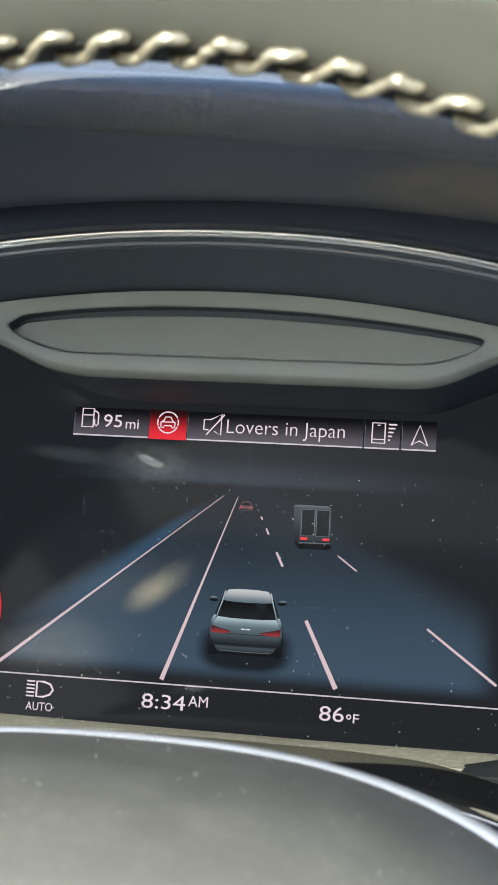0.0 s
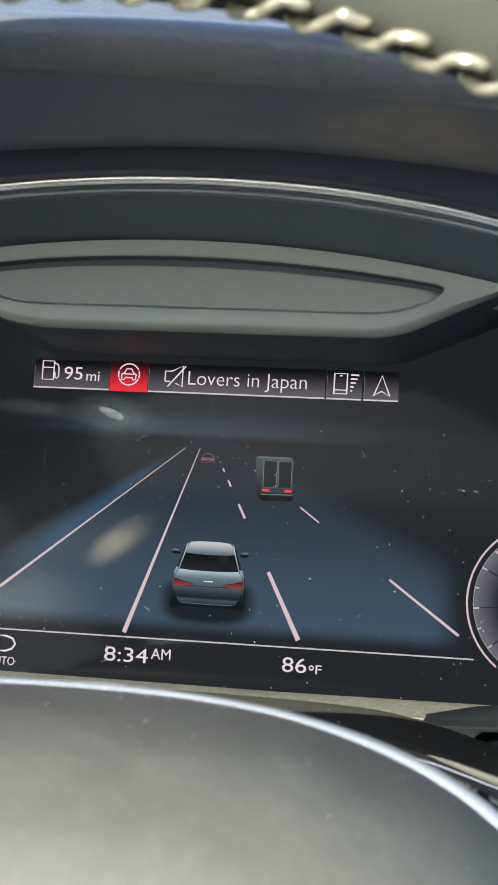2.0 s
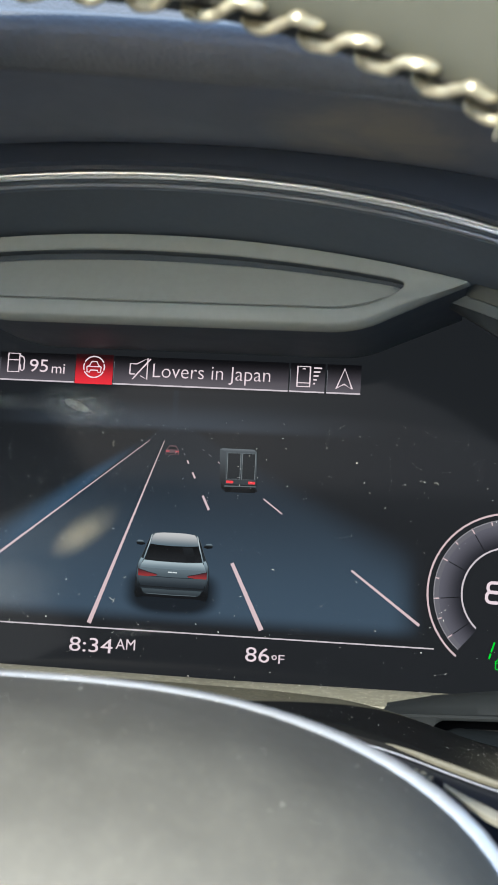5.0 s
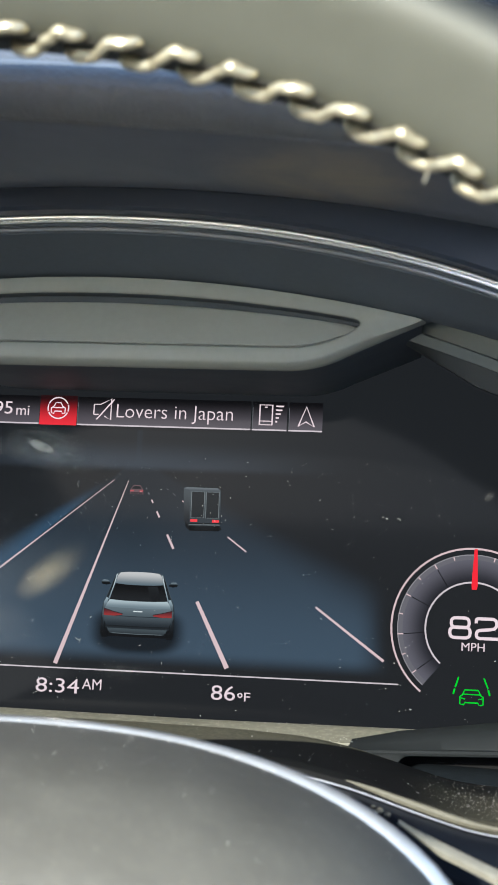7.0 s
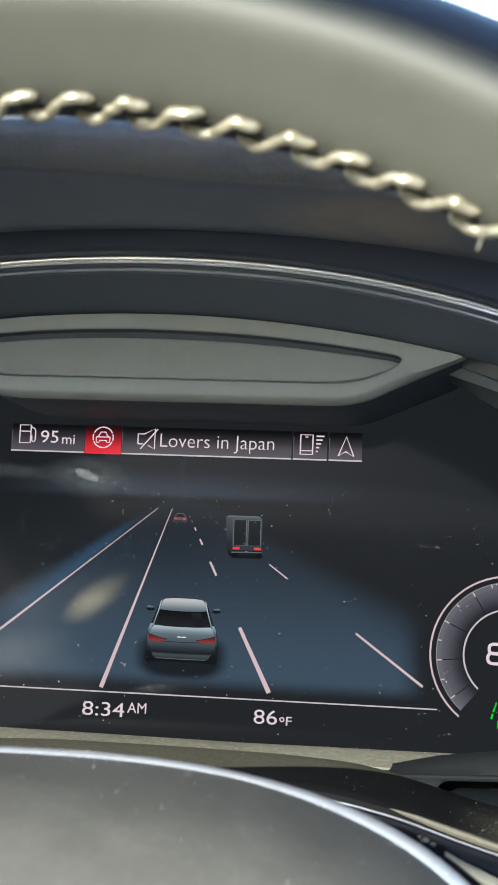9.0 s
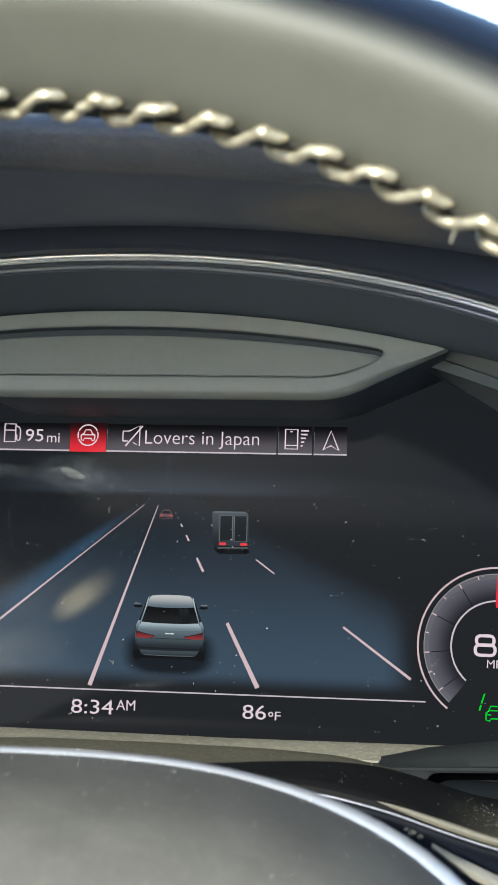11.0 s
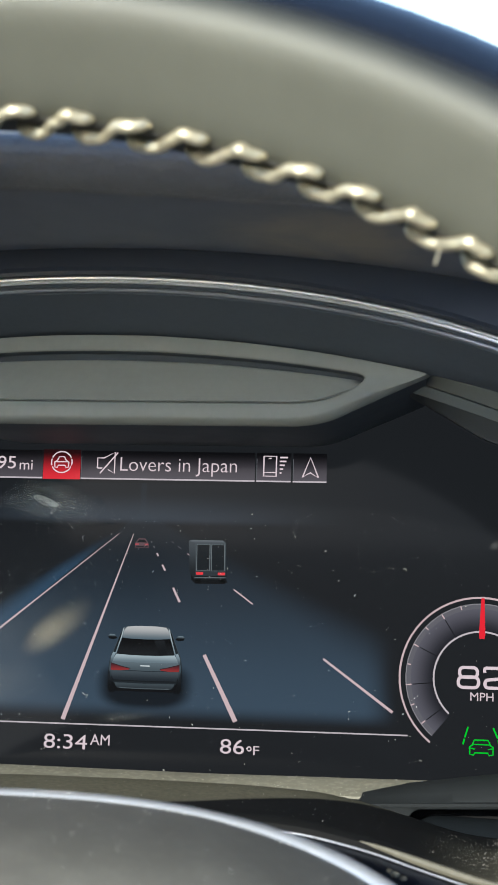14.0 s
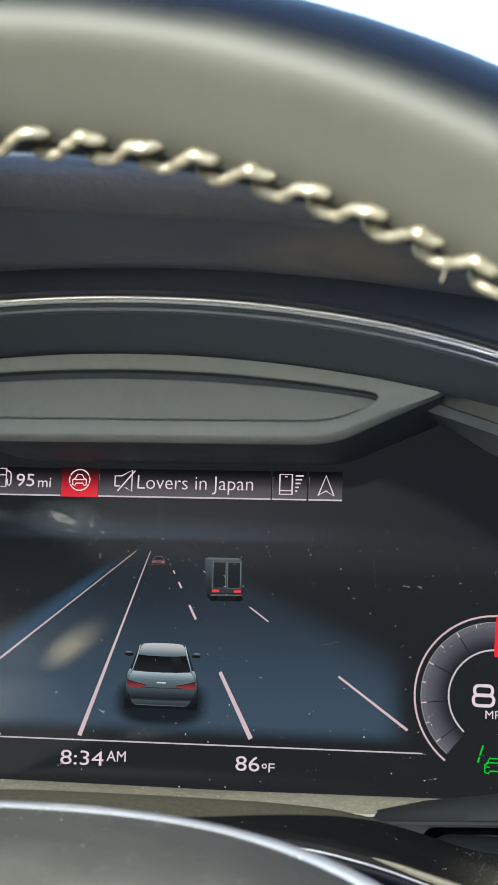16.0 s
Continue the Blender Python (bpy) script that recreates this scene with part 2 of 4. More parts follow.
def tube(points, r, n=8, closed=False, bm=None, flat=1.0):
    """A round rod through points."""
    bm = bm or bmesh.new()
    pts = [Vector(p) for p in points]
    rings = []
    for i, p in enumerate(pts):
        a = pts[i - 1] if (i or closed) else p
        b = pts[(i + 1) % len(pts)] if (i < len(pts) - 1 or closed) else p
        d = (b - a).normalized()
        u = d.cross(Vector((0, 1, 0)))
        u = u.normalized() if u.length > 1e-4 else Vector((1, 0, 0))
        w = d.cross(u)
        rr = r[i] if isinstance(r, (list, tuple)) else r
        rings.append([bm.verts.new(p + rr * (math.cos(k * math.tau / n) * u + flat * math.sin(k * math.tau / n) * w)) for k in range(n)])
    pairs = list(zip(rings, rings[1:])) + ([(rings[-1], rings[0])] if closed else [])
    for a, b in pairs:
        for k in range(n):
            bm.faces.new((a[k], a[(k + 1) % n], b[(k + 1) % n], b[k]))
    if not closed:
        bm.faces.new(rings[0])
        bm.faces.new(rings[-1])
    return bm


def box(lo, hi, bevel=0.0):
    bm = bmesh.new()
    bmesh.ops.create_cube(bm, size=1)
    for v in bm.verts:
        v.co = Vector([l + (c + 0.5) * (h - l) for c, l, h in zip(v.co, lo, hi)])
    if bevel:
        bmesh.ops.bevel(bm, geom=bm.edges[:], offset=bevel, segments=2, affect="EDGES", clamp_overlap=True)
    return bm


def flat(polys, y, bm=None):
    """Flat pieces facing the driver, from outlines of (x, z), at depth y."""
    bm = bm or bmesh.new()
    for poly in polys:
        bm.faces.new([bm.verts.new((x, y, z)) for x, z in poly])
    return bm


def stroke(points, w, y, bm=None, closed=False):
    """A flat line of width w through (x, z) points."""
    bm = bm or bmesh.new()
    pts = [Vector(p) for p in points]
    n = len(pts)
    sides = []
    for i, p in enumerate(pts):
        a = pts[i - 1] if (i or closed) else p
        b = pts[(i + 1) % n] if (i < n - 1 or closed) else p
        d = (b - a).normalized()
        ww = w[i] if isinstance(w, (list, tuple)) else w
        q = Vector((-d.y, d.x)) * ww / 2
        sides.append((bm.verts.new((p.x + q.x, y, p.y + q.y)), bm.verts.new((p.x - q.x, y, p.y - q.y))))
    pairs = list(zip(sides, sides[1:])) + ([(sides[-1], sides[0])] if closed else [])
    for a, b in pairs:
        bm.faces.new((a[0], b[0], b[1], a[1]))
    return bm


def arc(cx, cz, r, a0, a1, n=40, rz=None):
    return [(cx + r * math.cos(radians(a0 + (a1 - a0) * i / n)), cz + (rz or r) * math.sin(radians(a0 + (a1 - a0) * i / n))) for i in range(n + 1)]


def ring_band(cx, cz, r0, r1, a0, a1, y, n=48):
    bm = bmesh.new()
    inner = [bm.verts.new((x, y, z)) for x, z in arc(cx, cz, r0, a0, a1, n)]
    outer = [bm.verts.new((x, y, z)) for x, z in arc(cx, cz, r1, a0, a1, n)]
    for i in range(n):
        bm.faces.new((inner[i], inner[i + 1], outer[i + 1], outer[i]))
    return bm


def words(name, text, x0, x1, z0, z1, y, mat, parent, label="", weight=0.0):
    """Lettering that fills the given box on the screen."""
    cu = bpy.data.curves.new(name, "FONT")
    cu.body, cu.size, cu.resolution_u, cu.offset = text, 1.0, 4, weight
    ob = bpy.data.objects.new(name, cu)
    scene.collection.objects.link(ob)
    me = bpy.data.meshes.new_from_object(ob.evaluated_get(bpy.context.evaluated_depsgraph_get()))
    bpy.data.objects.remove(ob)
    bm = bmesh.new()
    bm.from_mesh(me)
    bpy.data.meshes.remove(me)
    lo = [min(v.co[i] for v in bm.verts) for i in (0, 1)]
    hi = [max(v.co[i] for v in bm.verts) for i in (0, 1)]
    for v in bm.verts:
        fx, fz = (v.co.x - lo[0]) / (hi[0] - lo[0]), (v.co.y - lo[1]) / (hi[1] - lo[1])
        v.co = Vector((x0 + fx * (x1 - x0), y, z0 + fz * (z1 - z0)))
    return part(name, bm, mat, parent, label)


def frange(a, b, n):
    return [a + (b - a) * i / n for i in range(n + 1)]


# ---- instrument hood: visor, chrome line, inner shroud, upper panel ----
def z_chrome(x):
    return 38.6 - 0.00147 * x * x - 2.2e-8 * x**4


def z_panel(x):
    return 30.5 - 0.00145 * (x + 4) ** 2


def z_seam(x):
    return 43.6 - 0.055 * x - 0.0004 * x * x


hood = thing("instrument_hood", (0, -40, 30), "dark soft-touch instrument hood with thin chrome line over the display", "instrument hood")
XS = frange(-165, 165, 66)


def recede(p):
    """Shifts the visor forward along camera rays to fit the view, more towards mid-car."""
    x, y, z = p
    dy = 0.0009 * max(0.0, x + 25) ** 2 * min(1.0, max(0.0, (-y - 70) / 45))
    f = 1 + dy / (y + 355)
    return (72 + (x - 72) * f, -355 + (y + 355) * f, -45 + (z + 45) * f)


def visor_loop(x):
    z, zb = z_seam(x), 42.6 - 0.00105 * x * x
    zt = z + 30 - 0.0006 * x * x
    return [(x, -69, zb + 2.4), (x, -78, zb + 1.5), (x, -90, zb + (z - zb) * 0.42 + 0.5), (x, -112, z - 0.3), (x, -115.0, z + 0.15), (x, -117.3, z + 1.2), (x, -119.0, z + 2.7), (x, -120.0, z + 4.5), (x, -120.1, z + 6.3), (x, -119.2, z + 8.1), (x, -117.4, z + 9.8), (x, -114.8, z + 11.4),
            (x, -111.5, z + 13.0), (x, -107.5, z + 14.7), (x, -103, z + 16.6), (x, -97, z + 19), (x, -86, zt - 1), (x, -40, zt + 3), (x, 60, zt - 4), (x, 60, zt - 14), (x, -40, zt - 10), (x, -66, zb + 6), (x, -66, zb + 2.4)]


visor = part("visor", sweep(XS, lambda x: [recede(p) for p in visor_loop(x)]), M["visor"], hood, "black grained leather visor with a stitched seam")


def under_loop(x):
    z, zb = z_seam(x), 42.6 - 0.00105 * x * x
    m = zb * 0.58 + z * 0.42
    low = [(-113.6, z - 0.32), (-111.5, z - 0.5), (-102, (z + m) / 2 - 0.45), (-93, m * 0.8 + z * 0.2 - 0.2), (-86, m * 0.6 + zb * 0.4 - 0.05), (-81, zb + 0.35), (-77, zb + 0.75), (-73.5, zb + 1.25), (-70.5, zb + 1.9)]
    high = [(-70.5, zb + 2.3), (-81, zb + 1.2), (-90, m + 0.5), (-113.6, z - 0.15)]
    return [recede((x, y, h)) for y, h in low + high]


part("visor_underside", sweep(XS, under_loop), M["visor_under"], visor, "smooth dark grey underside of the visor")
part("seam", tube([recede((x, -114.4, z_seam(x) - 0.05)) for x in frange(-120, 120, 60)], 0.2, 6), M["visor"], visor)
part("upper_trim", sweep(XS, lambda x: [(x, -64, z_chrome(x) + 0.7), (x, -69.0, z_chrome(x) + 1.1), (x, -69.8, z_chrome(x) + 1.9), (x, -70, 44.4 - 0.00105 * x * x), (x, -69.2, 47.4 - 0.00105 * x * x), (x, -62, 48 - 0.00105 * x * x)]), M["upper_trim"], hood, "gloss black trim above the chrome line")
part("chrome_line", tube([(x, -65.6, z_chrome(x) + 0.35) for x in XS], 0.58, 12), M["chrome"], hood, "thin bright chrome line")
part("chrome_line", tube([(x, -65.4, z_chrome(x) - 0.55) for x in XS], 0.33, 10), M["chrome"], hood, "thin bright chrome line")
part("inner_line", tube([(x, -64.6, z_chrome(x) - 2.1) for x in XS], 0.45, 10), M["satin"], hood, "thin satin line below the chrome")


def shroud_loop(x):
    zc, zp = z_chrome(x), z_panel(x)
    return [(x, -62, zc + 0.8), (x, -64.3, zc + 0.4), (x, -64.3, zc - 1.4), (x, -63.2, zc - 2.8), (x, -60, zc - 3.4), (x, -52, (zc - 3.4) * 0.45 + zp * 0.55), (x, -44.2, zp), (x, -30, zp - 0.4 + 4.6 * min(1.0, max(0.0, (abs(x) - 73) / 7))), (x, -28, zp + 8), (x, -50, zc + 6)]


part("shroud", sweep(XS, shroud_loop), M["shroud"], hood, "dark slate plastic shroud inside the hood")


# The upper panel: a shallow boat-shaped plate with a recessed insert.
def bend(p, c, q, n=10):
    """Points of a curve from p to q that leans towards c."""
    return [((1 - f) ** 2 * p[0] + 2 * f * (1 - f) * c[0] + f * f * q[0], (1 - f) ** 2 * p[1] + 2 * f * (1 - f) * c[1] + f * f * q[1]) for f in frange(0, 1, n)]


def panel_top(x):
    return 30.6 - 0.00147 * (x + 3) ** 2


def insert_top(x):
    return 26.3 - 0.00128 * (x + 4) ** 2 - (0.0011 * (x + 28) ** 2 if x < -28 else 0.0)


panel_out = bend((-48, 11.9), (-42, 9.0), (-33, 8.6)) + bend((45, 8.6), (52.5, 8.8), (58.5, 12.3)) + [(77.2, 21.0)] + [(x, panel_top(x)) for x in frange(75, -72, 60)] + [(-73, 22.9)]
panel_in = bend((-54.4, 20.8), (-54, 18.6), (-50.5, 17.4), 6) + bend((-49.5, 16.9), (-43, 14.1), (-35, 13.9)) + bend((44, 13.8), (53, 14.0), (59, 17.6)) + bend((60, 18.3), (63.4, 20.3), (59.6, 21.1), 8) + [(x, insert_top(x)) for x in frange(58, -51, 50)]


def radial(poly, centre, n=160):
    """Points of an outline at even angles about a centre, so that two outlines can be bridged."""
    c = Vector(centre)
    res = []
    pts = [Vector(p) for p in poly]
    for i in range(n):
        a = math.tau * i / n
        # even steps on a wide ellipse
        d = Vector((math.cos(a) * 70, math.sin(a) * 9))
        best = None
        for p, q in zip(pts, pts[1:] + pts[:1]):
            e = q - p
            den = d.x * e.y - d.y * e.x
            if abs(den) < 1e-9:
                continue
            w = p - c
            s = (w.x * e.y - w.y * e.x) / den
            u = (w.x * d.y - w.y * d.x) / den
            if s > 0 and -1e-6 <= u <= 1 + 1e-6 and (best is None or s > best):
                best = s
        res.append(c + d * (best if best else 1))
    return res


def y_face(z):
    return -45.5


def rings_mesh(rings, cap_last=True, cap_first=False):
    bm = bmesh.new()
    vs = [[bm.verts.new(p) for p in r] for r in rings]
    n = len(vs[0])
    for a, b in zip(vs, vs[1:]):
        for i in range(n):
            bm.faces.new((a[i], a[(i + 1) % n], b[(i + 1) % n], b[i]))
    if cap_last:
        bm.faces.new(vs[-1])
    if cap_first:
        bm.faces.new(vs[0])
    return bm


PC = (2, 18.6)
o, q = radial(panel_out, PC), radial(panel_in, PC)


def inset(ring, k):
    """An outline drawn in by about k millimetres all round."""
    lo, hi = min(p.x for p in ring), max(p.x for p in ring)
    zl, zh = min(p.y for p in ring), max(p.y for p in ring)
    cx, cz, w, h = (lo + hi) / 2, (zl + zh) / 2, (hi - lo) / 2, (zh - zl) / 2
    return [Vector((cx + (p.x - cx) * (1 - k * 1.6 / w), cz + (p.y - cz) * (1 - k / h))) for p in ring]


def bevelled(ring, k):
    """The outline drawn in by k at its lower edge and by much less along its bowed top."""
    return [p.lerp(q, 0.3 + 0.7 * min(1.0, max(0.0, (19.5 - p.y) / 4))) for p, q in zip(ring, inset(ring, k))]


def at(ring, dy):
    return [(p.x, y_face(p.y) + dy, p.y) for p in ring]


def on_insert(ring, dy):
    return [(p.x, -44.9 + (p.y - 13.8) * 0.30 + dy, p.y) for p in ring]


def lowered(ring, k):
    """The outline with its bowed top edge let down by k millimetres."""
    return [Vector((p.x, p.y - k * min(1.0, max(0.0, (p.y - 16.5) / 3.5)))) for p in ring]


upper = part("upper_panel", rings_mesh([at(inset(o, 0.3), 4.6), at(o, 3.4), at(bevelled(o, 0.35), 2.2), at(bevelled(o, 0.8), 1.1), at(bevelled(o, 1.25), 0.35), at(bevelled(o, 1.7), 0), at(inset(q, -0.5), 0), at(inset(q, -0.15), 0.15), at(q, 0.6)], False), M["panel"], hood, "light grey boat-shaped plastic panel above the display", 50)
part("gap_liner", rings_mesh([at(q, 0.6), at(q, 4.2)], True), M["gap"], upper, "dark gap round the insert")
ins = lowered(inset(q, 0.22), 1.15)
part("insert", rings_mesh([on_insert(ins, 2.0), on_insert(inset(ins, 0.05), 0.5), on_insert(inset(ins, 0.35), 0.15)], True), M["insert"], upper, "recessed grey insert with a dark upper gap")
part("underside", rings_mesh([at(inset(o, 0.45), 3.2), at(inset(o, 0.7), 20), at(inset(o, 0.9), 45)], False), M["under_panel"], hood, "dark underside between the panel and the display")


# Side trim that leaves the end of the upper panel and runs down beside the display.
def side_trim(sign):
    def strip(name, z0, z1, y0, y1, mat, xa, xb, grow=None):
        def loop(f):
            w = z1 if grow is None else z0 + (z1 - z0) * min(1.0, 0.05 + f * grow)
            xt, xl = xa + (135 - xa) * f, xb + (135 - xb) * f
            dt, dl = -0.33 * (xt - 76) - 0.0008 * (xt - 76) ** 2, -0.33 * (xl - 76) - 0.0008 * (xl - 76) ** 2
            return [(sign * xt, y0, z0 + dt), (sign * xl, y1, w + dl), (sign * xl, y1 + 2, w + dl), (sign * xt, y0 + 2, z0 + dt)]

        part(name, sweep(frange(0, 1, 24), loop), mat, hood)

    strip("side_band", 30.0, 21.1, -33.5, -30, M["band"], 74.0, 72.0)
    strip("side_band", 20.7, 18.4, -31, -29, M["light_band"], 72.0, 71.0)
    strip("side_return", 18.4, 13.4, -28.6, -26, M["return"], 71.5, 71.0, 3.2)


side_trim(1)
part("back_wall", sweep(XS, lambda x: [(x, -27, 30 - 0.0012 * x * x), (x, -27, 27 - 0.0012 * x * x), (x, 5, 25.5), (x, 5, 31)]), M["shroud"], hood, "dark wall above the display")

# ---- display ----
display = thing("instrument_display", (0, 0, -78), "lit digital instrument display showing a road, dusty black glass", "display")
part("glass", box((-135, 0, -79), (135, 6, 26), 0.3), M["film"], display, "dusty black display glass")
Y1, Y2, Y3, Y4, Y5 = -0.10, -0.20, -0.30, -0.40, -0.50
VP = (0.1, -8.5)

road_n = Nodes("screen_road")
pos = road_n.add("ShaderNodeSeparateXYZ", {0: road_n.add("ShaderNodeTexCoord").outputs["Object"]})
px = road_n.math("MULTIPLY", pos.outputs["X"], 1000.0)
pz = road_n.math("ADD", road_n.math("MULTIPLY", pos.outputs["Z"], 1000.0), -78.0)
depth = road_n.math("SUBTRACT", VP[1], pz)
ratio = road_n.math("DIVIDE", road_n.math("SUBTRACT", px, VP[0]), road_n.math("MAXIMUM", depth, 0.5))
lit = road_n.math("MULTIPLY", road_n.step(ratio, -1.20, -1.17), road_n.step(ratio, 1.35, 2.3, 1.0, 0.0))
lit = road_n.math("MULTIPLY", lit, road_n.step(depth, 6.0, 54.0, 0.10, 1.0))
edge = road_n.math("MULTIPLY", road_n.step(ratio, -1.60, -1.19), road_n.step(ratio, -1.19, -1.17, 1.0, 0.0))
edge = road_n.math("MULTIPLY", edge, road_n.math("MULTIPLY", road_n.step(depth, 5.0, 18.0), road_n.step(depth, 30.0, 50.0, 1.0, 0.25)))
foot = road_n.math("MULTIPLY", road_n.step(pz, -64.5, -59.5), road_n.step(px, 60.0, 71.0, 1.0, 0.0))
foot = road_n.math("MULTIPLY", foot, road_n.step(px, -72.0, -62.0))
for dial_x in (91.0, -87.0):
    dx = road_n.math("SUBTRACT", px, dial_x)
    dz = road_n.math("ADD", pz, 50.4)
    away = road_n.math("SQRT", road_n.math("ADD", road_n.math("MULTIPLY", dx, dx), road_n.math("MULTIPLY", dz, dz)))
    foot = road_n.math("MULTIPLY", foot, road_n.step(away, 20.5, 27.0))
# pale band for a reflection on the glass, put into the picture's glow
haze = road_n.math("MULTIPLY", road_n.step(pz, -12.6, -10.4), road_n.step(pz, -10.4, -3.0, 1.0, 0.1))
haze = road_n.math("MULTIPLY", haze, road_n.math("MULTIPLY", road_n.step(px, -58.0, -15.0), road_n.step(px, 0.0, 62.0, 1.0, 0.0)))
c = road_n.mix(road_n.math("MULTIPLY", lit, foot), rgb(29, 31, 34), rgb(58, 74, 90))
c = road_n.mix(road_n.math("MULTIPLY", edge, foot), c, rgb(47, 70, 92))
ux = road_n.math("DIVIDE", road_n.math("SUBTRACT", px, 2.6), 13.8)
uz = road_n.math("DIVIDE", road_n.math("ADD", pz, 55.2), 6.8)
under = road_n.step(road_n.math("SQRT", road_n.math("ADD", road_n.math("POWER", road_n.math("ABSOLUTE", ux), 3.0), road_n.math("POWER", road_n.math("ABSOLUTE", uz), 3.0))), 0.55, 1.05, 1.0, 0.0)
c = road_n.mix(road_n.math("MULTIPLY", under, 0.9), c, rgb(13, 15, 18))
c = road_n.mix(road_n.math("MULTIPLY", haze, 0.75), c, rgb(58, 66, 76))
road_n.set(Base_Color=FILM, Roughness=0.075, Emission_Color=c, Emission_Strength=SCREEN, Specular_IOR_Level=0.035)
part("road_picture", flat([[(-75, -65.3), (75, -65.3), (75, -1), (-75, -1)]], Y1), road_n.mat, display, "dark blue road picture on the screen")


LANE = (-0.5, -10.2)


def lane_at(r, d):
    """A point of the lane markings, r lanes' slopes to the side and d millimetres below the point where they meet."""
    return (LANE[0] + r * d, LANE[1] - d)


for r, w in ((-1.215, 0.95), (-0.345, 1.2)):
    part("lane_line", stroke([lane_at(r, 4.6), lane_at(r, 28), lane_at(r, 54.6)], [0.15 * w, 0.5 * w, w], Y2), M["lane"], display)
for r, w, first in ((0.52, 1.25, 0), (1.392, 0.75, 0)):
    for k in range(first, 6):
        near = 0.0187 + 0.0255 * k
        d0, d1 = 1 / (near + 0.0088), min(1 / near, 53.5 if r < 1 else 49.5)
        part("lane_dash", stroke([lane_at(r, d0), lane_at(r, d1)], [w * (0.16 + d0 / 62), w * (0.16 + d1 / 62)], Y2), M["lane"] if k < 4 else M["grey"], display)
part("base_line", stroke([(-72.4, -66.2), (72.4, -65.4)], 0.36, Y2), M["soft_white"], display)

# status strip at the top of the screen
strip_n = Nodes("screen_strip")
p2 = strip_n.add("ShaderNodeSeparateXYZ", {0: strip_n.add("ShaderNodeTexCoord").outputs["Object"]})
h = strip_n.step(strip_n.math("ADD", strip_n.math("MULTIPLY", p2.outputs["Z"], 1000.0), -78.0), 0.0, 7.6, 1.0, 0.0)
strip_n.set(Base_Color=FILM, Roughness=0.075, Emission_Color=strip_n.mix(h, (0.004, 0.004, 0.005, 1), rgb(82, 77, 84)), Emission_Strength=SCREEN, Specular_IOR_Level=0.035)
redn = Nodes("screen_red_field")
p3 = redn.add("ShaderNodeSeparateXYZ", {0: redn.add("ShaderNodeTexCoord").outputs["Object"]})
h = redn.step(redn.math("ADD", redn.math("MULTIPLY", p3.outputs["Z"], 1000.0), -78.0), 0.0, 7.4, 1.0, 0.0)
redn.set(Base_Color=FILM, Roughness=0.075, Emission_Color=redn.mix(h, rgb(36, 12, 15), rgb(218, 46, 58)), Emission_Strength=SCREEN, Specular_IOR_Level=0.035)
for x0, x1 in ((-49.8, -28.4), (-17.6, 30.5), (30.9, 40.3), (40.8, 49.9)):
    field = part("status_field", flat([[(x0, 0.3), (x1, 0.3), (x1, 7.8), (x0, 7.8)]], Y2), strip_n.mat, display)
    part("underline", stroke([(x0, 0.1), (x1, 0.1)], 0.4, Y3), M["soft_white"], field)
    part("divider", stroke([(x0 + 0.1, 0.3), (x0 + 0.1, 6.2)], 0.18, Y3), M["grey"], field)
part("warning_field", flat([[(-28.3, -0.2), (-17.8, -0.2), (-17.8, 8.0), (-28.3, 8.0)]], Y2), redn.mat, display, "red field with a car symbol")


def icon(name, mat, strokes, y=Y3, label=""):
    bm = bmesh.new()
    for pts, w, closed in strokes:
        stroke(pts, w, y, bm, closed)
    return part(name, bm, mat, display, label)


icon("fuel_icon", M["white"], [([(-47.5, 2.3), (-47.5, 7.4), (-44.3, 7.4), (-44.3, 2.3)], 0.4, True), ([(-47.3, 5.6), (-44.5, 5.6)], 0.3, False),
     ([(-44.2, 6.9), (-43.2, 6.4), (-42.9, 5.6), (-42.9, 3.2), (-43.4, 2.6), (-43.9, 3.0), (-44.0, 4.4)], 0.35, False)])
words("range_text", "95", -41.3, -36.1, 2.5, 6.0, Y3, M["white"], display)
words("range_text", "mi", -35.0, -31.3, 2.3, 4.9, Y3, M["white"], display)
icon("lane_car_icon", M["white"], [(arc(-23.1, 4.5, 2.9, 25, 155, 16), 0.35, False), (arc(-23.1, 4.5, 2.9, 205, 335, 16), 0.35, False), (arc(-23.1, 4.5, 2.9, -18, 18, 6), 0.35, False), (arc(-23.1, 4.5, 2.9, 162, 198, 6), 0.35, False),
     ([(-25.0, 3.1), (-25.1, 4.5), (-24.3, 5.0), (-23.8, 6.0), (-22.4, 6.0), (-21.9, 5.0), (-21.1, 4.5), (-21.2, 3.1), (-21.9, 3.0), (-22.1, 3.6), (-24.1, 3.6), (-24.3, 3.0)], 0.33, True), ([(-24.9, 4.6), (-21.3, 4.6)], 0.3, False)])
icon("mute_icon", M["white"], [([(-13.0, 3.0), (-13.0, 5.8), (-11.2, 5.8), (-8.2, 7.4), (-8.2, 1.6), (-10.0, 2.6)], 0.35, False), ([(-13.0, 3.0), (-11.6, 3.0)], 0.35, False), ([(-12.2, 1.6), (-7.4, 7.3)], 0.38, False)])
words("song_text", "Lovers in Japan", -6.6, 25.6, 1.1, 6.05, Y3, M["white"], display, "", -0.01)
icon("phone_icon", M["white"], [([(32.9, 1.5), (32.9, 6.9), (36.3, 6.9), (36.3, 1.5)], 0.42, True), ([(33.0, 2.5), (36.2, 2.5)], 0.25, False), ([(34.2, 6.3), (35.0, 6.3)], 0.3, False)]
     + [([(37.2, 6.6 - 1.05 * i), (39.4 - 0.42 * i, 6.6 - 1.05 * i)], 0.42, False) for i in range(5)])
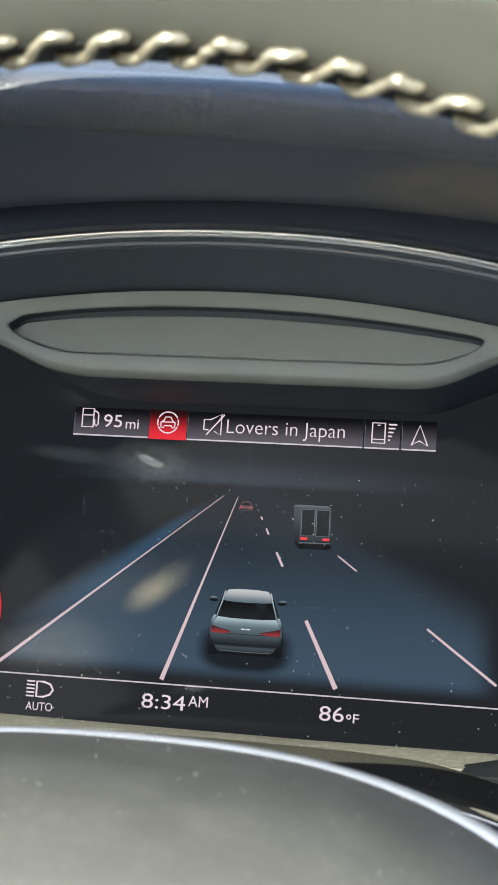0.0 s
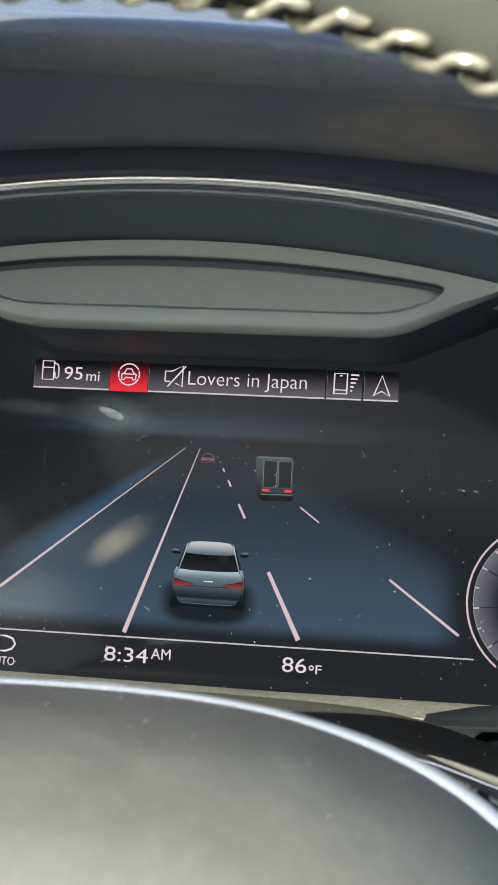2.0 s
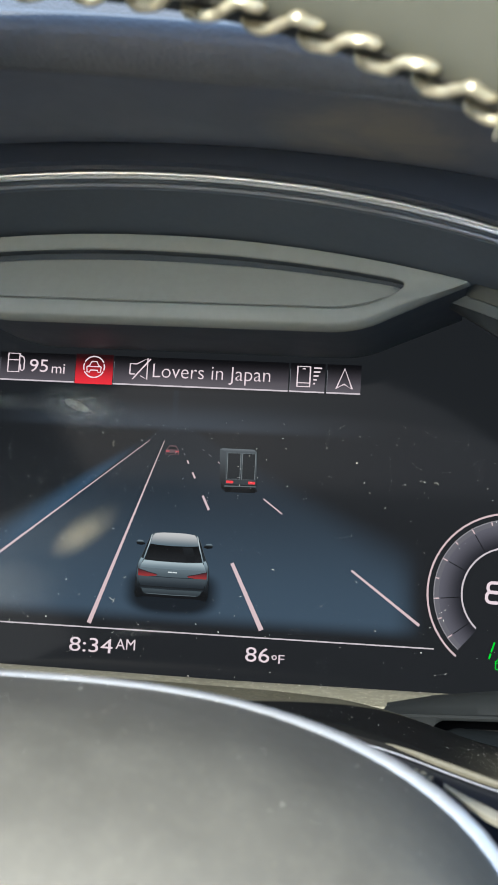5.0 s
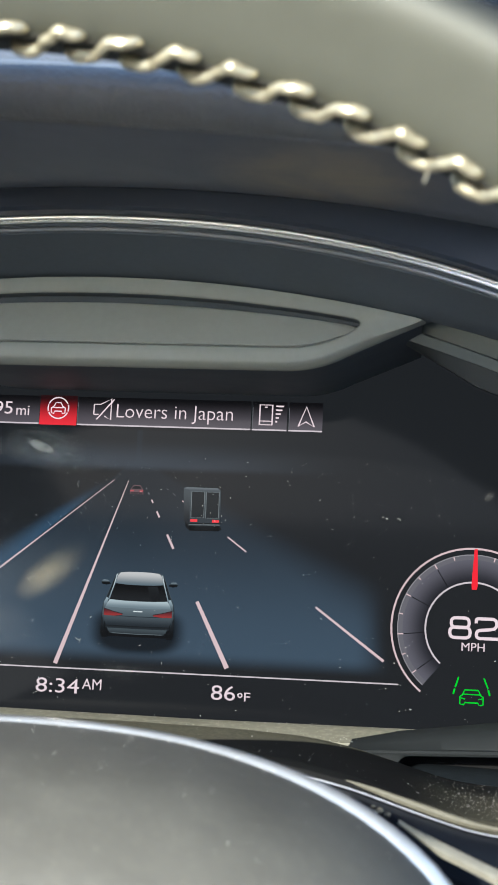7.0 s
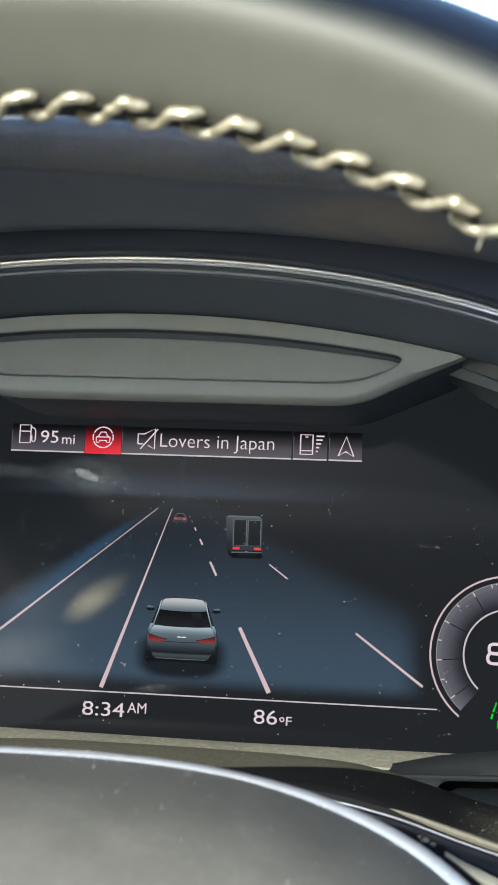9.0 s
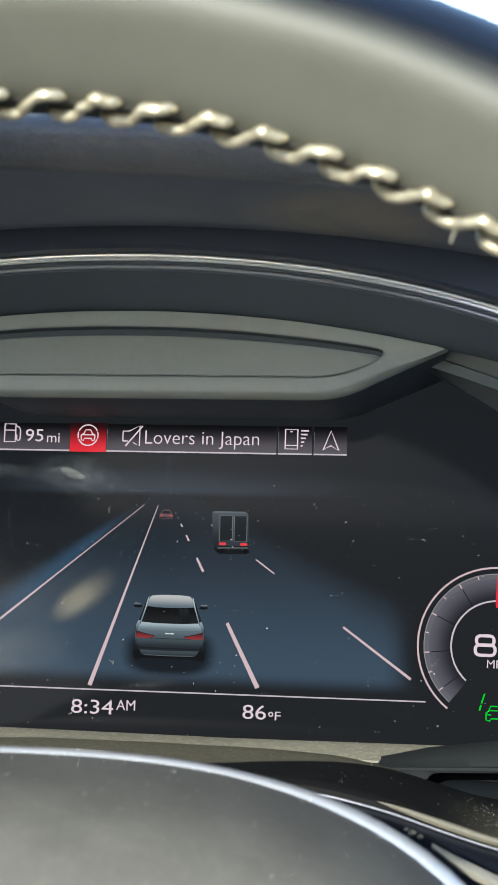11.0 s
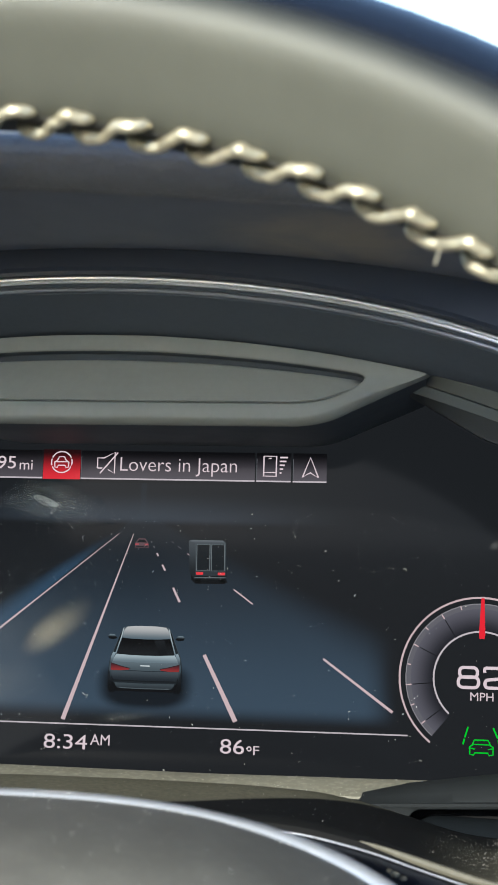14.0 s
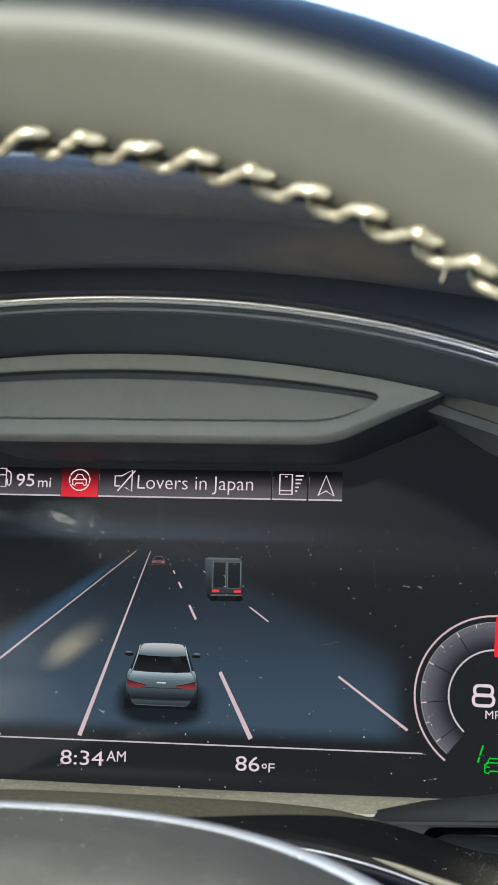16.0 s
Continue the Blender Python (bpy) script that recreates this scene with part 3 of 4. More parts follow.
icon("arrow_icon", M["white"], [([(45.5, 6.7), (43.4, 1.3), (45.5, 2.6), (47.7, 1.3)], 0.4, True)])

# line of readings at the bottom of the screen
icon("headlamp_icon", M["white"], [([(-53.6, -67.9), (-53.6, -71.9), (-51.6, -71.9), (-49.8, -71.2), (-49.0, -69.9), (-49.8, -68.5), (-51.6, -67.9)], 0.55, True)]
     + [([(-56.5, -67.95 - 0.98 * i), (-54.2, -67.95 - 0.98 * i)], 0.42, False) for i in range(5)])
words("auto_text", "AUTO", -56.3, -48.8, -75.6, -73.4, Y3, M["white"], display)
words("clock_text", "8:34", -24.2, -12.3, -72.5, -68.7, Y3, M["white"], display)
words("clock_text", "AM", -11.5, -6.2, -71.2, -68.4, Y3, M["white"], display)
words("temperature_text", "86", 23.5, 29.9, -72.0, -68.2, Y3, M["white"], display)
words("temperature_text", "F", 32.3, 33.9, -72.0, -69.7, Y3, M["white"], display)
icon("degree_sign", M["white"], [(arc(31.2, -70.5, 0.52, 0, 340, 16), 0.32, True)])


# picture of the own car, seen from behind
def paint(name, color, polys, y, parent=None, label=""):
    return part(name, flat(polys, y), glow("screen_" + name, rgb(*color)), parent or display, label)


def shade(name, top, foot, z0, z1, polys, y, parent=None, label=""):
    """A piece of the picture whose colour runs from top at z0 to foot at z1."""
    n = Nodes("screen_" + name)
    p = n.add("ShaderNodeSeparateXYZ", {0: n.add("ShaderNodeTexCoord").outputs["Object"]})
    f = n.step(n.math("ADD", n.math("MULTIPLY", p.outputs["Z"], 1000.0), -78.0), z1, z0)
    n.set(Base_Color=FILM, Roughness=0.075, Emission_Color=n.mix(f, rgb(*foot), rgb(*top)), Emission_Strength=SCREEN, Specular_IOR_Level=0.035)
    return part(name, flat(polys, y), n.mat, parent or display, label)


def both(half, cx=2.6):
    """A closed outline from the points of its one half, given as distance from the middle and height."""
    return [(cx + w, z) for w, z in half] + [(cx - w, z) for w, z in reversed(half)]


def side(points, sign, cx=2.6):
    pts = [(cx + sign * w, z) for w, z in points]
    return pts if sign > 0 else pts[::-1]


car = shade("car_picture", (64, 74, 82), (13, 15, 18), -44.0, -54.0, [both([(5.2, -39.55), (6.2, -39.9), (7.0, -41.2), (7.8, -43.2), (8.7, -45.6), (9.5, -47.4), (9.9, -49.4), (10.0, -52.0), (9.9, -55.2), (9.2, -56.8)])], Y3, None, "grey saloon car drawn on the screen")
shade("roof", (184, 182, 183), (88, 102, 112), -39.6, -43.0, [both([(0.0, -39.45), (3.0, -39.5), (5.3, -39.75), (6.0, -40.5), (6.7, -42.6), (4.0, -43.0), (0.0, -43.1)])], Y4, car)
shade("rear_window", (9, 10, 12), (27, 29, 32), -43.0, -47.1, [both([(0.0, -43.0), (4.0, -42.9), (6.5, -42.7), (7.3, -44.8), (7.9, -47.0), (4.0, -47.25), (0.0, -47.3)])], Y5, car)
shade("window_gleam", (27, 30, 33), (20, 22, 25), -43.2, -46.0, [[(4.8, -43.2), (7.6, -43.1), (8.6, -46.8), (6.2, -47.0)]], -0.52, car)
for sg in (1, -1):
    shade("side_window", (20, 23, 26), (34, 40, 45), -41.0, -46.5, [side([(6.4, -40.5), (7.0, -41.6), (8.6, -45.8), (8.9, -46.8), (8.1, -46.9), (7.0, -43.2)], sg)], Y4, car)
    shade("pillar", (176, 185, 190), (112, 126, 136), -40.2, -47.0, [side([(6.0, -39.9), (6.35, -40.3), (7.05, -43.0), (8.25, -46.9), (7.95, -47.0), (6.75, -43.0)], sg)], -0.55, car)
    shade("shoulder", (138, 154, 164), (64, 75, 83), -46.4, -49.6, [side([(8.15, -46.7), (8.8, -46.5), (9.4, -47.8), (9.55, -49.6), (9.2, -49.6), (8.6, -48.2)], sg)], -0.55, car)
    shade("flank", (70, 82, 90), (24, 28, 32), -49.5, -54.5, [side([(9.2, -49.5), (9.65, -49.5), (9.8, -52.0), (9.6, -54.6), (8.9, -54.6), (9.1, -52.0)], sg)], Y5, car)
shade("boot_lid", (160, 173, 180), (104, 118, 127), -47.2, -49.0, [both([(0.0, -47.2), (4.0, -47.15), (7.9, -46.95), (8.7, -48.2), (9.1, -49.0), (5.0, -49.15), (0.0, -49.2)])], Y4, car)
shade("boot_face", (92, 104, 112), (72, 83, 90), -49.1, -51.2, [both([(0.0, -49.15), (5.0, -49.1), (9.2, -48.95), (9.4, -50.4), (9.2, -51.3), (0.0, -51.4)])], Y4, car)
part("boot_edge", stroke([(-4.6, -51.25), (2.6, -51.4), (9.8, -51.25)], 0.2, -0.57), glow("screen_boot_edge", rgb(40, 47, 53)), car)
shade("lower_boot", (66, 75, 82), (34, 40, 46), -51.3, -53.8, [both([(0.0, -51.35), (9.2, -51.25), (9.1, -52.6), (8.6, -53.9), (0.0, -54.0)])], Y4, car)
shade("bumper", (22, 26, 30), (34, 40, 45), -53.9, -54.6, [both([(0.0, -53.9), (8.9, -53.8), (8.6, -54.6), (0.0, -54.7)])], Y5, car)
shade("bumper_edge", (62, 71, 77), (44, 51, 56), -54.6, -56.0, [both([(0.0, -54.65), (8.2, -54.5), (7.9, -55.3), (7.2, -56.0), (0.0, -56.1)])], Y5, car)
part("bumper_gleam", stroke([(-4.2, -55.9), (2.6, -56.0), (9.4, -55.9)], 0.2, -0.57), glow("screen_bumper_gleam", rgb(84, 92, 97)), car)
for sg in (1, -1):
    lamp = shade("tail_lamp", (72, 32, 38), (140, 48, 50), -49.6, -51.4, [side([(9.35, -49.5), (9.3, -51.3), (6.6, -51.35), (4.3, -51.1), (4.1, -50.8), (6.5, -50.3)], sg)], -0.58, car)
    part("lamp_edge", stroke(side([(9.35, -49.45), (6.5, -50.25), (4.1, -50.75)], sg), 0.2, -0.6), glow("screen_lamp_edge", rgb(52, 36, 40)), lamp)
    shade("side_mirror", (120, 134, 144), (14, 17, 20), -41.7, -42.6, [side([(7.9, -42.9), (8.6, -41.9), (9.9, -41.8), (10.5, -42.3), (10.2, -43.0), (9.0, -43.2)], sg)], Y4, car)
    shade("tyre", (30, 34, 39), (12, 14, 17), -52.0, -56.0, [side([(9.65, -51.4), (9.95, -53.0), (9.95, -56.0), (9.5, -57.1), (8.1, -57.1), (7.9, -56.0), (8.9, -55.0), (9.3, -53.4)], sg)], -0.56, car)
for x0 in (1.35, 2.65):
    paint("badge", (204, 210, 214), [[(x0, -49.85), (x0 + 1.2, -49.85), (x0 + 1.2, -50.15), (x0, -50.15)]], -0.6, car)

far_car = paint("far_car_picture", (96, 74, 80), [[(-0.6, -16.0), (1.2, -16.0), (2.1, -17.2), (2.2, -18.5), (-1.6, -18.5), (-1.5, -17.2)]], Y3, None, "small red-lit car drawn far ahead")
paint("far_window", (24, 26, 30), [[(-0.5, -16.3), (1.1, -16.3), (1.7, -17.1), (-1.1, -17.1)]], Y4, far_car)
paint("far_lamp", (170, 72, 80), [[(-1.5, -17.4), (-0.5, -17.4), (-0.5, -17.8), (-1.5, -17.8)]], Y4, far_car)
paint("far_lamp", (170, 72, 80), [[(1.1, -17.4), (2.1, -17.4), (2.1, -17.8), (1.1, -17.8)]], Y4, far_car)
paint("far_bumper", (44, 40, 44), [[(-1.4, -18.0), (2.0, -18.0), (1.9, -18.4), (-1.3, -18.4)]], Y4, far_car)

# picture of a box truck in the next lane
truck = shade("truck_picture", (58, 64, 69), (24, 27, 30), -16.4, -26.0, [[(13.2, -16.4), (14.0, -16.1), (22.4, -16.1), (23.3, -16.7), (23.7, -25.6), (23.5, -26.6), (15.0, -26.8), (13.7, -25.0)]], Y3, None, "small dark box truck drawn ahead in the next lane")
shade("truck_roof", (98, 104, 110), (70, 76, 82), -16.1, -16.9, [[(13.2, -16.4), (14.0, -16.1), (22.4, -16.1), (23.3, -16.75), (14.9, -16.9)]], Y4, truck)
shade("truck_side", (66, 72, 77), (34, 37, 41), -16.5, -25.0, [[(13.2, -16.4), (14.9, -16.9), (15.2, -26.4), (13.7, -24.9)]], Y4, truck)
shade("truck_back", (70, 77, 82), (48, 53, 58), -16.9, -25.6, [[(14.9, -16.9), (23.3, -16.75), (23.6, -25.5), (15.2, -25.7)]], Y4, truck)
for x0 in (15.5, 19.5):
    leaf = paint("truck_door", (27, 31, 35), [[(x0, -17.3), (x0 + 3.5, -17.25), (x0 + 3.6, -24.2), (x0 + 0.1, -24.3)]], Y5, truck)
    part("door_edge", stroke([(x0, -17.3), (x0 + 3.5, -17.25), (x0 + 3.6, -24.2), (x0 + 0.1, -24.3)], 0.17, -0.56, None, True), glow("screen_door_edge", rgb(112, 118, 122)), leaf)
for x0 in (15.5, 21.4):
    paint("truck_lamp", (224, 58, 66), [[(x0, -24.7), (x0 + 1.9, -24.7), (x0 + 1.9, -25.4), (x0, -25.4)]], -0.6, truck)
part("truck_bumper", stroke([(15.1, -26.2), (23.6, -26.0)], 0.3, -0.57), glow("screen_truck_bumper", rgb(92, 98, 102)), truck)
for x0 in (15.3, 21.9):
    paint("truck_wheel", (7, 8, 9), [[(x0, -26.4), (x0 + 1.5, -26.4), (x0 + 1.4, -27.5), (x0 + 0.1, -27.5)]], Y4, truck)
paint("truck_shadow", (17, 19, 22), [[(14.0, -25.4), (15.2, -26.4), (23.6, -26.4), (24.0, -27.2), (23.0, -27.7), (15.4, -27.8), (14.2, -26.8)]], Y2, truck)


# glints and reflections on the glass painted as pale patches, and one small spot
def gleam_spot(cx, cz, turn, a, b, color, amount, label):
    n = Nodes("gleam_spot")
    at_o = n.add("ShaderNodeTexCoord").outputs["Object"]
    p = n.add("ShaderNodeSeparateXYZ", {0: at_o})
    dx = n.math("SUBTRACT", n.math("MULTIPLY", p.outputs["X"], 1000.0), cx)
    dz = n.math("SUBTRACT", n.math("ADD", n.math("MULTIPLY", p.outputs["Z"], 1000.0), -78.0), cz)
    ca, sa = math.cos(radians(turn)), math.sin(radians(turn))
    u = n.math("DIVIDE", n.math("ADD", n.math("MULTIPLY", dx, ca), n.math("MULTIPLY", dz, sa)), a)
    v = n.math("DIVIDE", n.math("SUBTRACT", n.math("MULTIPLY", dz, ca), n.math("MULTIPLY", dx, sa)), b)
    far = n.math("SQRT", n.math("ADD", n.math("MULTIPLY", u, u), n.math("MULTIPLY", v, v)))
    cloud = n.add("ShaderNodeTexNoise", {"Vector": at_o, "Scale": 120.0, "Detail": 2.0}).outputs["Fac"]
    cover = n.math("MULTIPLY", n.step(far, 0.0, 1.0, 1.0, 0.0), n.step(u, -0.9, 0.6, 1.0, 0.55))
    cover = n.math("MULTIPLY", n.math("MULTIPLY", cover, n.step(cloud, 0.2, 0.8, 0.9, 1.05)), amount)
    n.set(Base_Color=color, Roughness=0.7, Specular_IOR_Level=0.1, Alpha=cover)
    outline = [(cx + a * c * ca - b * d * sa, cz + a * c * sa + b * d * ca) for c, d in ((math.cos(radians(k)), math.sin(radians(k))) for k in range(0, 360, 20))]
    return part("gleam_spot", flat([outline], -0.66), n.mat, display, label)


gleam_spot(-22.0, -40.0, 38, 13.5, 5.4, (0.42, 0.36, 0.25, 1), 0.27, "faint yellowish glint painted on the glass")
gleam_spot(-26.4, -6.6, -20, 7.5, 2.4, (0.85, 0.86, 0.80, 1), 0.75, "thin pale glare streak painted on the glass")
gleam_spot(-25.5, -6.6, -8, 15.0, 6.8, (0.6, 0.62, 0.58, 1), 0.3, "soft painted glow round the pale streak")
gleam_spot(-46.0, -6.0, -4, 22.0, 3.0, (0.5, 0.52, 0.52, 1), 0.16, "long faint reflected haze painted on the glass")
gleam_spot(-46.0, -57.0, 8, 26.0, 9.0, (0.5, 0.48, 0.42, 1), 0.07, "wide faint reflection painted on the glass")
gleam_spot(-25.0, -7.6, -6, 24.0, 4.2, (0.45, 0.47, 0.50, 1), 0.10, "wide hazy glow painted on the glass")
gleam_spot(-34.0, -34.0, 20, 38.0, 24.0, (0.48, 0.52, 0.56, 1), 0.025, "broad thin veil of light painted on the glass")
gleam_spot(94.4, -15.8, 40, 2.0, 1.4, (0.6, 0.6, 0.58, 1), 0.05, "small round pale spot on the glass")

# round dials
def band_material(cx, cz, name, inner, outer):
    n = Nodes(name)
    p = n.add("ShaderNodeSeparateXYZ", {0: n.add("ShaderNodeTexCoord").outputs["Object"]})
    dx = n.math("SUBTRACT", n.math("MULTIPLY", p.outputs["X"], 1000.0), cx)
    dz = n.math("SUBTRACT", n.math("ADD", n.math("MULTIPLY", p.outputs["Z"], 1000.0), -78.0), cz)
    r = n.math("SQRT", n.math("ADD", n.math("MULTIPLY", dx, dx), n.math("MULTIPLY", dz, dz)))
    n.set(Base_Color=FILM, Roughness=0.075, Emission_Color=n.mix(n.step(r, 12.0, 19.0), inner, outer), Emission_Strength=SCREEN, Specular_IOR_Level=0.035)
    return n.mat


def dial(cx, cz, label):
    face = part("dial_ring", ring_band(cx, cz, 20.65, 21.15, -52, 232, Y4), M["lane"], display, label)
    part("dial_band", ring_band(cx, cz, 12.4, 19.3, -50, 230, Y4), band_material(cx, cz, "screen_dial_band", rgb(34, 34, 40), rgb(92, 90, 100)), face)
    part("band_outline", ring_band(cx, cz, 19.15, 19.4, -50, 230, -0.5), glow("screen_band_outline", rgb(136, 132, 138)), face)
    part("dial_edge", ring_band(cx, cz, 18.0, 19.3, -50, 230, -0.45), glow("screen_dial_edge", rgb(98, 96, 103)), face)
    part("inner_ring", ring_band(cx, cz, 11.9, 12.35, -48, 228, Y4), M["soft_white"], face)
    for i in range(17):
        a = radians(218 - i * 16)
        u = (math.cos(a), math.sin(a))
        r0 = 17.9 if i % 2 == 0 else 18.3
        part("tick", stroke([(cx + r0 * u[0], cz + r0 * u[1]), (cx + 19.4 * u[0], cz + 19.4 * u[1])], 0.32, Y5), M["lane"], face)
        if i % 2 == 0:
            part("division", stroke([(cx + 12.6 * u[0], cz + 12.6 * u[1]), (cx + 17.6 * u[0], cz + 17.6 * u[1])], 0.22, Y5), glow("screen_division", rgb(20, 20, 24)), face)
    return face


speed = dial(91.0, -50.4, "round speed dial with a red needle")
a = radians(89)
part("needle", stroke([(91 + 10.3 * math.cos(a), -50.4 + 10.3 * math.sin(a)), (91 + 11.5 * math.cos(a), -50.4 + 11.5 * math.sin(a)), (91 + 20.8 * math.cos(a), -50.4 + 20.8 * math.sin(a))], [1.3, 1.6, 0.8], -0.6), M["red"], speed, "red needle")


def rounded(points, r, closed):
    """A line through points with its corners rounded."""
    out = []
    n = len(points)
    for i, p in enumerate(points):
        if not closed and i in (0, n - 1):
            out.append(p)
            continue
        a, b = Vector(points[i - 1]), Vector(points[(i + 1) % n])
        c = Vector(p)
        u, w = (a - c), (b - c)
        k = min(r, u.length * 0.5, w.length * 0.5)
        out += bend(tuple(c + u.normalized() * k), p, tuple(c + w.normalized() * k), 5)
    return out


icon("speed_text", M["white"], [(rounded([(85.5, -50.0), (85.5, -47.5), (90.1, -47.5), (90.1, -50.0)], 1.3, True), 0.82, True),
     (rounded([(85.2, -49.9), (85.2, -52.6), (90.4, -52.6), (90.4, -49.9)], 1.4, True), 0.82, True)], Y5, "white speed reading")
icon("speed_text", M["white"], [(rounded([(91.9, -48.7), (91.9, -47.5), (97.1, -47.5), (97.1, -50.0), (92.0, -50.6), (92.0, -52.55), (97.5, -52.55)], 1.2, False), 0.82, False)], Y5)
words("unit_text", "MPH", 88.3, 94.2, -55.9, -53.8, Y5, M["white"], display)
icon("lane_assist_icon", M["green"], [([(86.5, -67.0), (86.9, -65.6)], 0.45, False), ([(87.0, -65.2), (87.8, -62.6)], 0.4, False), ([(95.8, -67.0), (95.4, -65.6)], 0.45, False), ([(95.3, -65.2), (94.2, -62.6)], 0.4, False),
     ([(88.25, -69.4), (88.25, -67.5), (88.90, -67.1), (89.40, -65.8), (92.92, -65.8), (93.50, -67.1), (94.15, -67.5), (94.15, -69.4), (93.17, -69.6), (92.84, -69.0), (89.56, -69.0), (89.23, -69.6)], 0.34, True),
     ([(88.74, -66.9), (93.58, -66.9)], 0.28, False), ([(88.49, -67.9), (89.56, -68.1)], 0.28, False), ([(93.91, -67.9), (92.84, -68.1)], 0.28, False)], Y5, "green lane assist symbol")
revs = dial(-87.0, -50.4, "round rev dial with a red end")
part("red_zone", ring_band(-87.0, -50.4, 19.6, 21.3, -40, 22, -0.45), M["red"], revs)

# ---- lower ledge of the cluster ----
ledge = thing("cluster_ledge", (0, -10, -88), "dusty khaki-grey plastic ledge below the display", "dashboard trim")


def along(xs, zs, x, soft=3.5):
    """A smooth line through the heights zs at xs."""
    return sum(float(np.interp(x + d * soft, xs, zs)) for d in (-1, -0.5, 0, 0.5, 1)) / 5


def z_glass(x):
    return -77.3 + 0.012 * max(0.0, x - 20)


def ledge_loop(x):
    z = z_glass(x)
    return [(x, 3, z + 0.3), (x, -0.8, z), (x, -4, z - 0.5), (x, -11, -79.6), (x, -12, -80.0), (x, -12.2, -80.6), (x, -8, -80.9), (x, 3, -80.9)]


part("ledge_top", sweep(frange(-135, 140, 80), ledge_loop), M["ledge"], ledge, "dusty sunlit top face")


def z_slot(x):
    """Upper edge of the slot."""
    return -81.9 + 0.045 * (x - 74)


def shaded_ledge_loop(x):
    f = min(1.0, max(0.02, (x - 60.0) / 1.3))
    e = min(1.0, max(0.0, (76.0 - x) / 4.0))
    zt, zl = -77.6 + 0.145 * (x - 74.0), z_slot(x)
    low = zl - 5.5 * (1 - math.sqrt(1 - e * e))
    zt = zl + 1.0 + (zt - zl - 1.0) * f
    return [(x, -3, zt + 0.8 * f), (x, -9.5, zt + 0.3), (x, -13.0, zt * 0.55 + (zl + 1.4) * 0.45), (x, -14.6, zl + 1.5), (x, -15.6, zl + 1.2), (x, -16.0, zl + 0.6), (x, -15.7, zl), (x, -15.4, low - 0.1), (x, -4, low + 0.5), (x, -1, zl + 1)]


# end of the ledge built as a dark plate standing for its shade
part("shaded_ledge", sweep(frange(60.0, 67, 44) + frange(67.4, 140, 90), shaded_ledge_loop), M["side_trim"], ledge, "ledge end above the slot, coloured dark for shade")
# back and floor of the slot coloured near black for the shade inside
part("slot_back", box((64, -3, -95), (140, -1.2, -80.6)), M["slot_back_shade"], ledge, "slot back, black for the shade inside")


def floor_loop(x):
    rim = 2.2 * max(0.0, 1 - (x - 74) / 7.0) ** 2
    z = -84.0 - 0.02 * (x - 74)
    slope = [(x, -15.4 + 12.2 * k / 8, z - 6.5 + (6.0 - rim) * math.sin(math.pi / 2 * k / 8)) for k in range(9)]
    return [(x, -15.4, z - 10)] + slope + [(x, -3.2, z - 10)]


part("slot_floor", sweep(frange(74, 140, 70), floor_loop), M["slot_floor_shade"], ledge, "slot floor, coloured near black for shade")

# ---- steering column cowl ----
cowl = thing("steering_column_cowl", (40, -40, -110), "steering column cowl with painted sunlit dusty edges, shadow and a silver line", "column cowl")
CK = (0, 30, 47, 55, 60, 64, 69, 77.5, 83, 92, 130)
CREST = (-76.6, -76.8, -77.6, -78.9, -79.8, -81.1, -82.3, -84.7, -86.0, -86.7, -86.8)
FK = (0, 40, 49, 62, 72.5, 83.7, 90, 130)
FRONT = (-78.0, -78.6, -79.5, -82.2, -85.4, -88.5, -89.6, -91.0)


def z_crest(x):
    return along(CK, CREST, abs(x - 4))


def z_cowl(x):
    return along(FK, FRONT, abs(x - 4))


def cowl_top(x, y):
    """Height of the cowl between its crest and its front edge."""
    f = min(1.0, max(0.0, (-30 - y) / 32))
    return z_crest(x) * (1 - f) + z_cowl(x) * f + 0.9 * math.sin(math.pi * f) * min(1.0, max(0.0, (x - 50) / 20))


def cowl_loop(x):
    c, z = z_crest(x), z_cowl(x)
    return [(x, -16.4, c - 1.7), (x, -22, c - 0.45), (x, -26, c - 0.1)] + [(x, y, cowl_top(x, y)) for y in (-30, -36, -43, -50, -56, -62)] + [(x, -64.2, z - 0.4), (x, -65.5, z - 1.3), (x, -65.5, z - 30), (x, -16.4, z - 30)]


part("cowl_shell", sweep(frange(-110, 128, 119), cowl_loop), M["cowl"], cowl, "cowl shell painted with sunlit khaki dust and black shadow")
# light strip standing for the sun's highlight along the front edge
part("cowl_highlight", tube([(x, -65.2, z_cowl(x) - 1.25) for x in frange(63, 99, 40)], [0.08 + 0.85 * math.sin(math.pi * i / 40) ** 0.7 for i in range(41)], 8), M["lip"], cowl, "light strip for the sunlit edge")
part("silver_line", tube([(x, -71, z_cowl(x) - 1.9) for x in frange(-100, 128, 80)], 0.26, 8), M["satin"], cowl, "silver edge line")
part("cowl_ring", sweep(frange(-100, 128, 80), lambda x: [(x, -66, z_cowl(x) - 2.6), (x, -71, z_cowl(x) - 2.3), (x, -78, z_cowl(x) - 4.7), (x, -84, z_cowl(x) - 10), (x, -84, z_cowl(x) - 25), (x, -66, z_cowl(x) - 25)]), M["gloss_black"], cowl, "dark ring behind the wheel")

# ---- steering wheel ----
WX, WZ, WY, WR, TR = 2.5, -122.5, -165.0, 173.0, 13.3
wheel = thing("steering_wheel", (WX, WY, WZ), "leather steering wheel with coarse silver-grey cross stitching", "steering wheel")


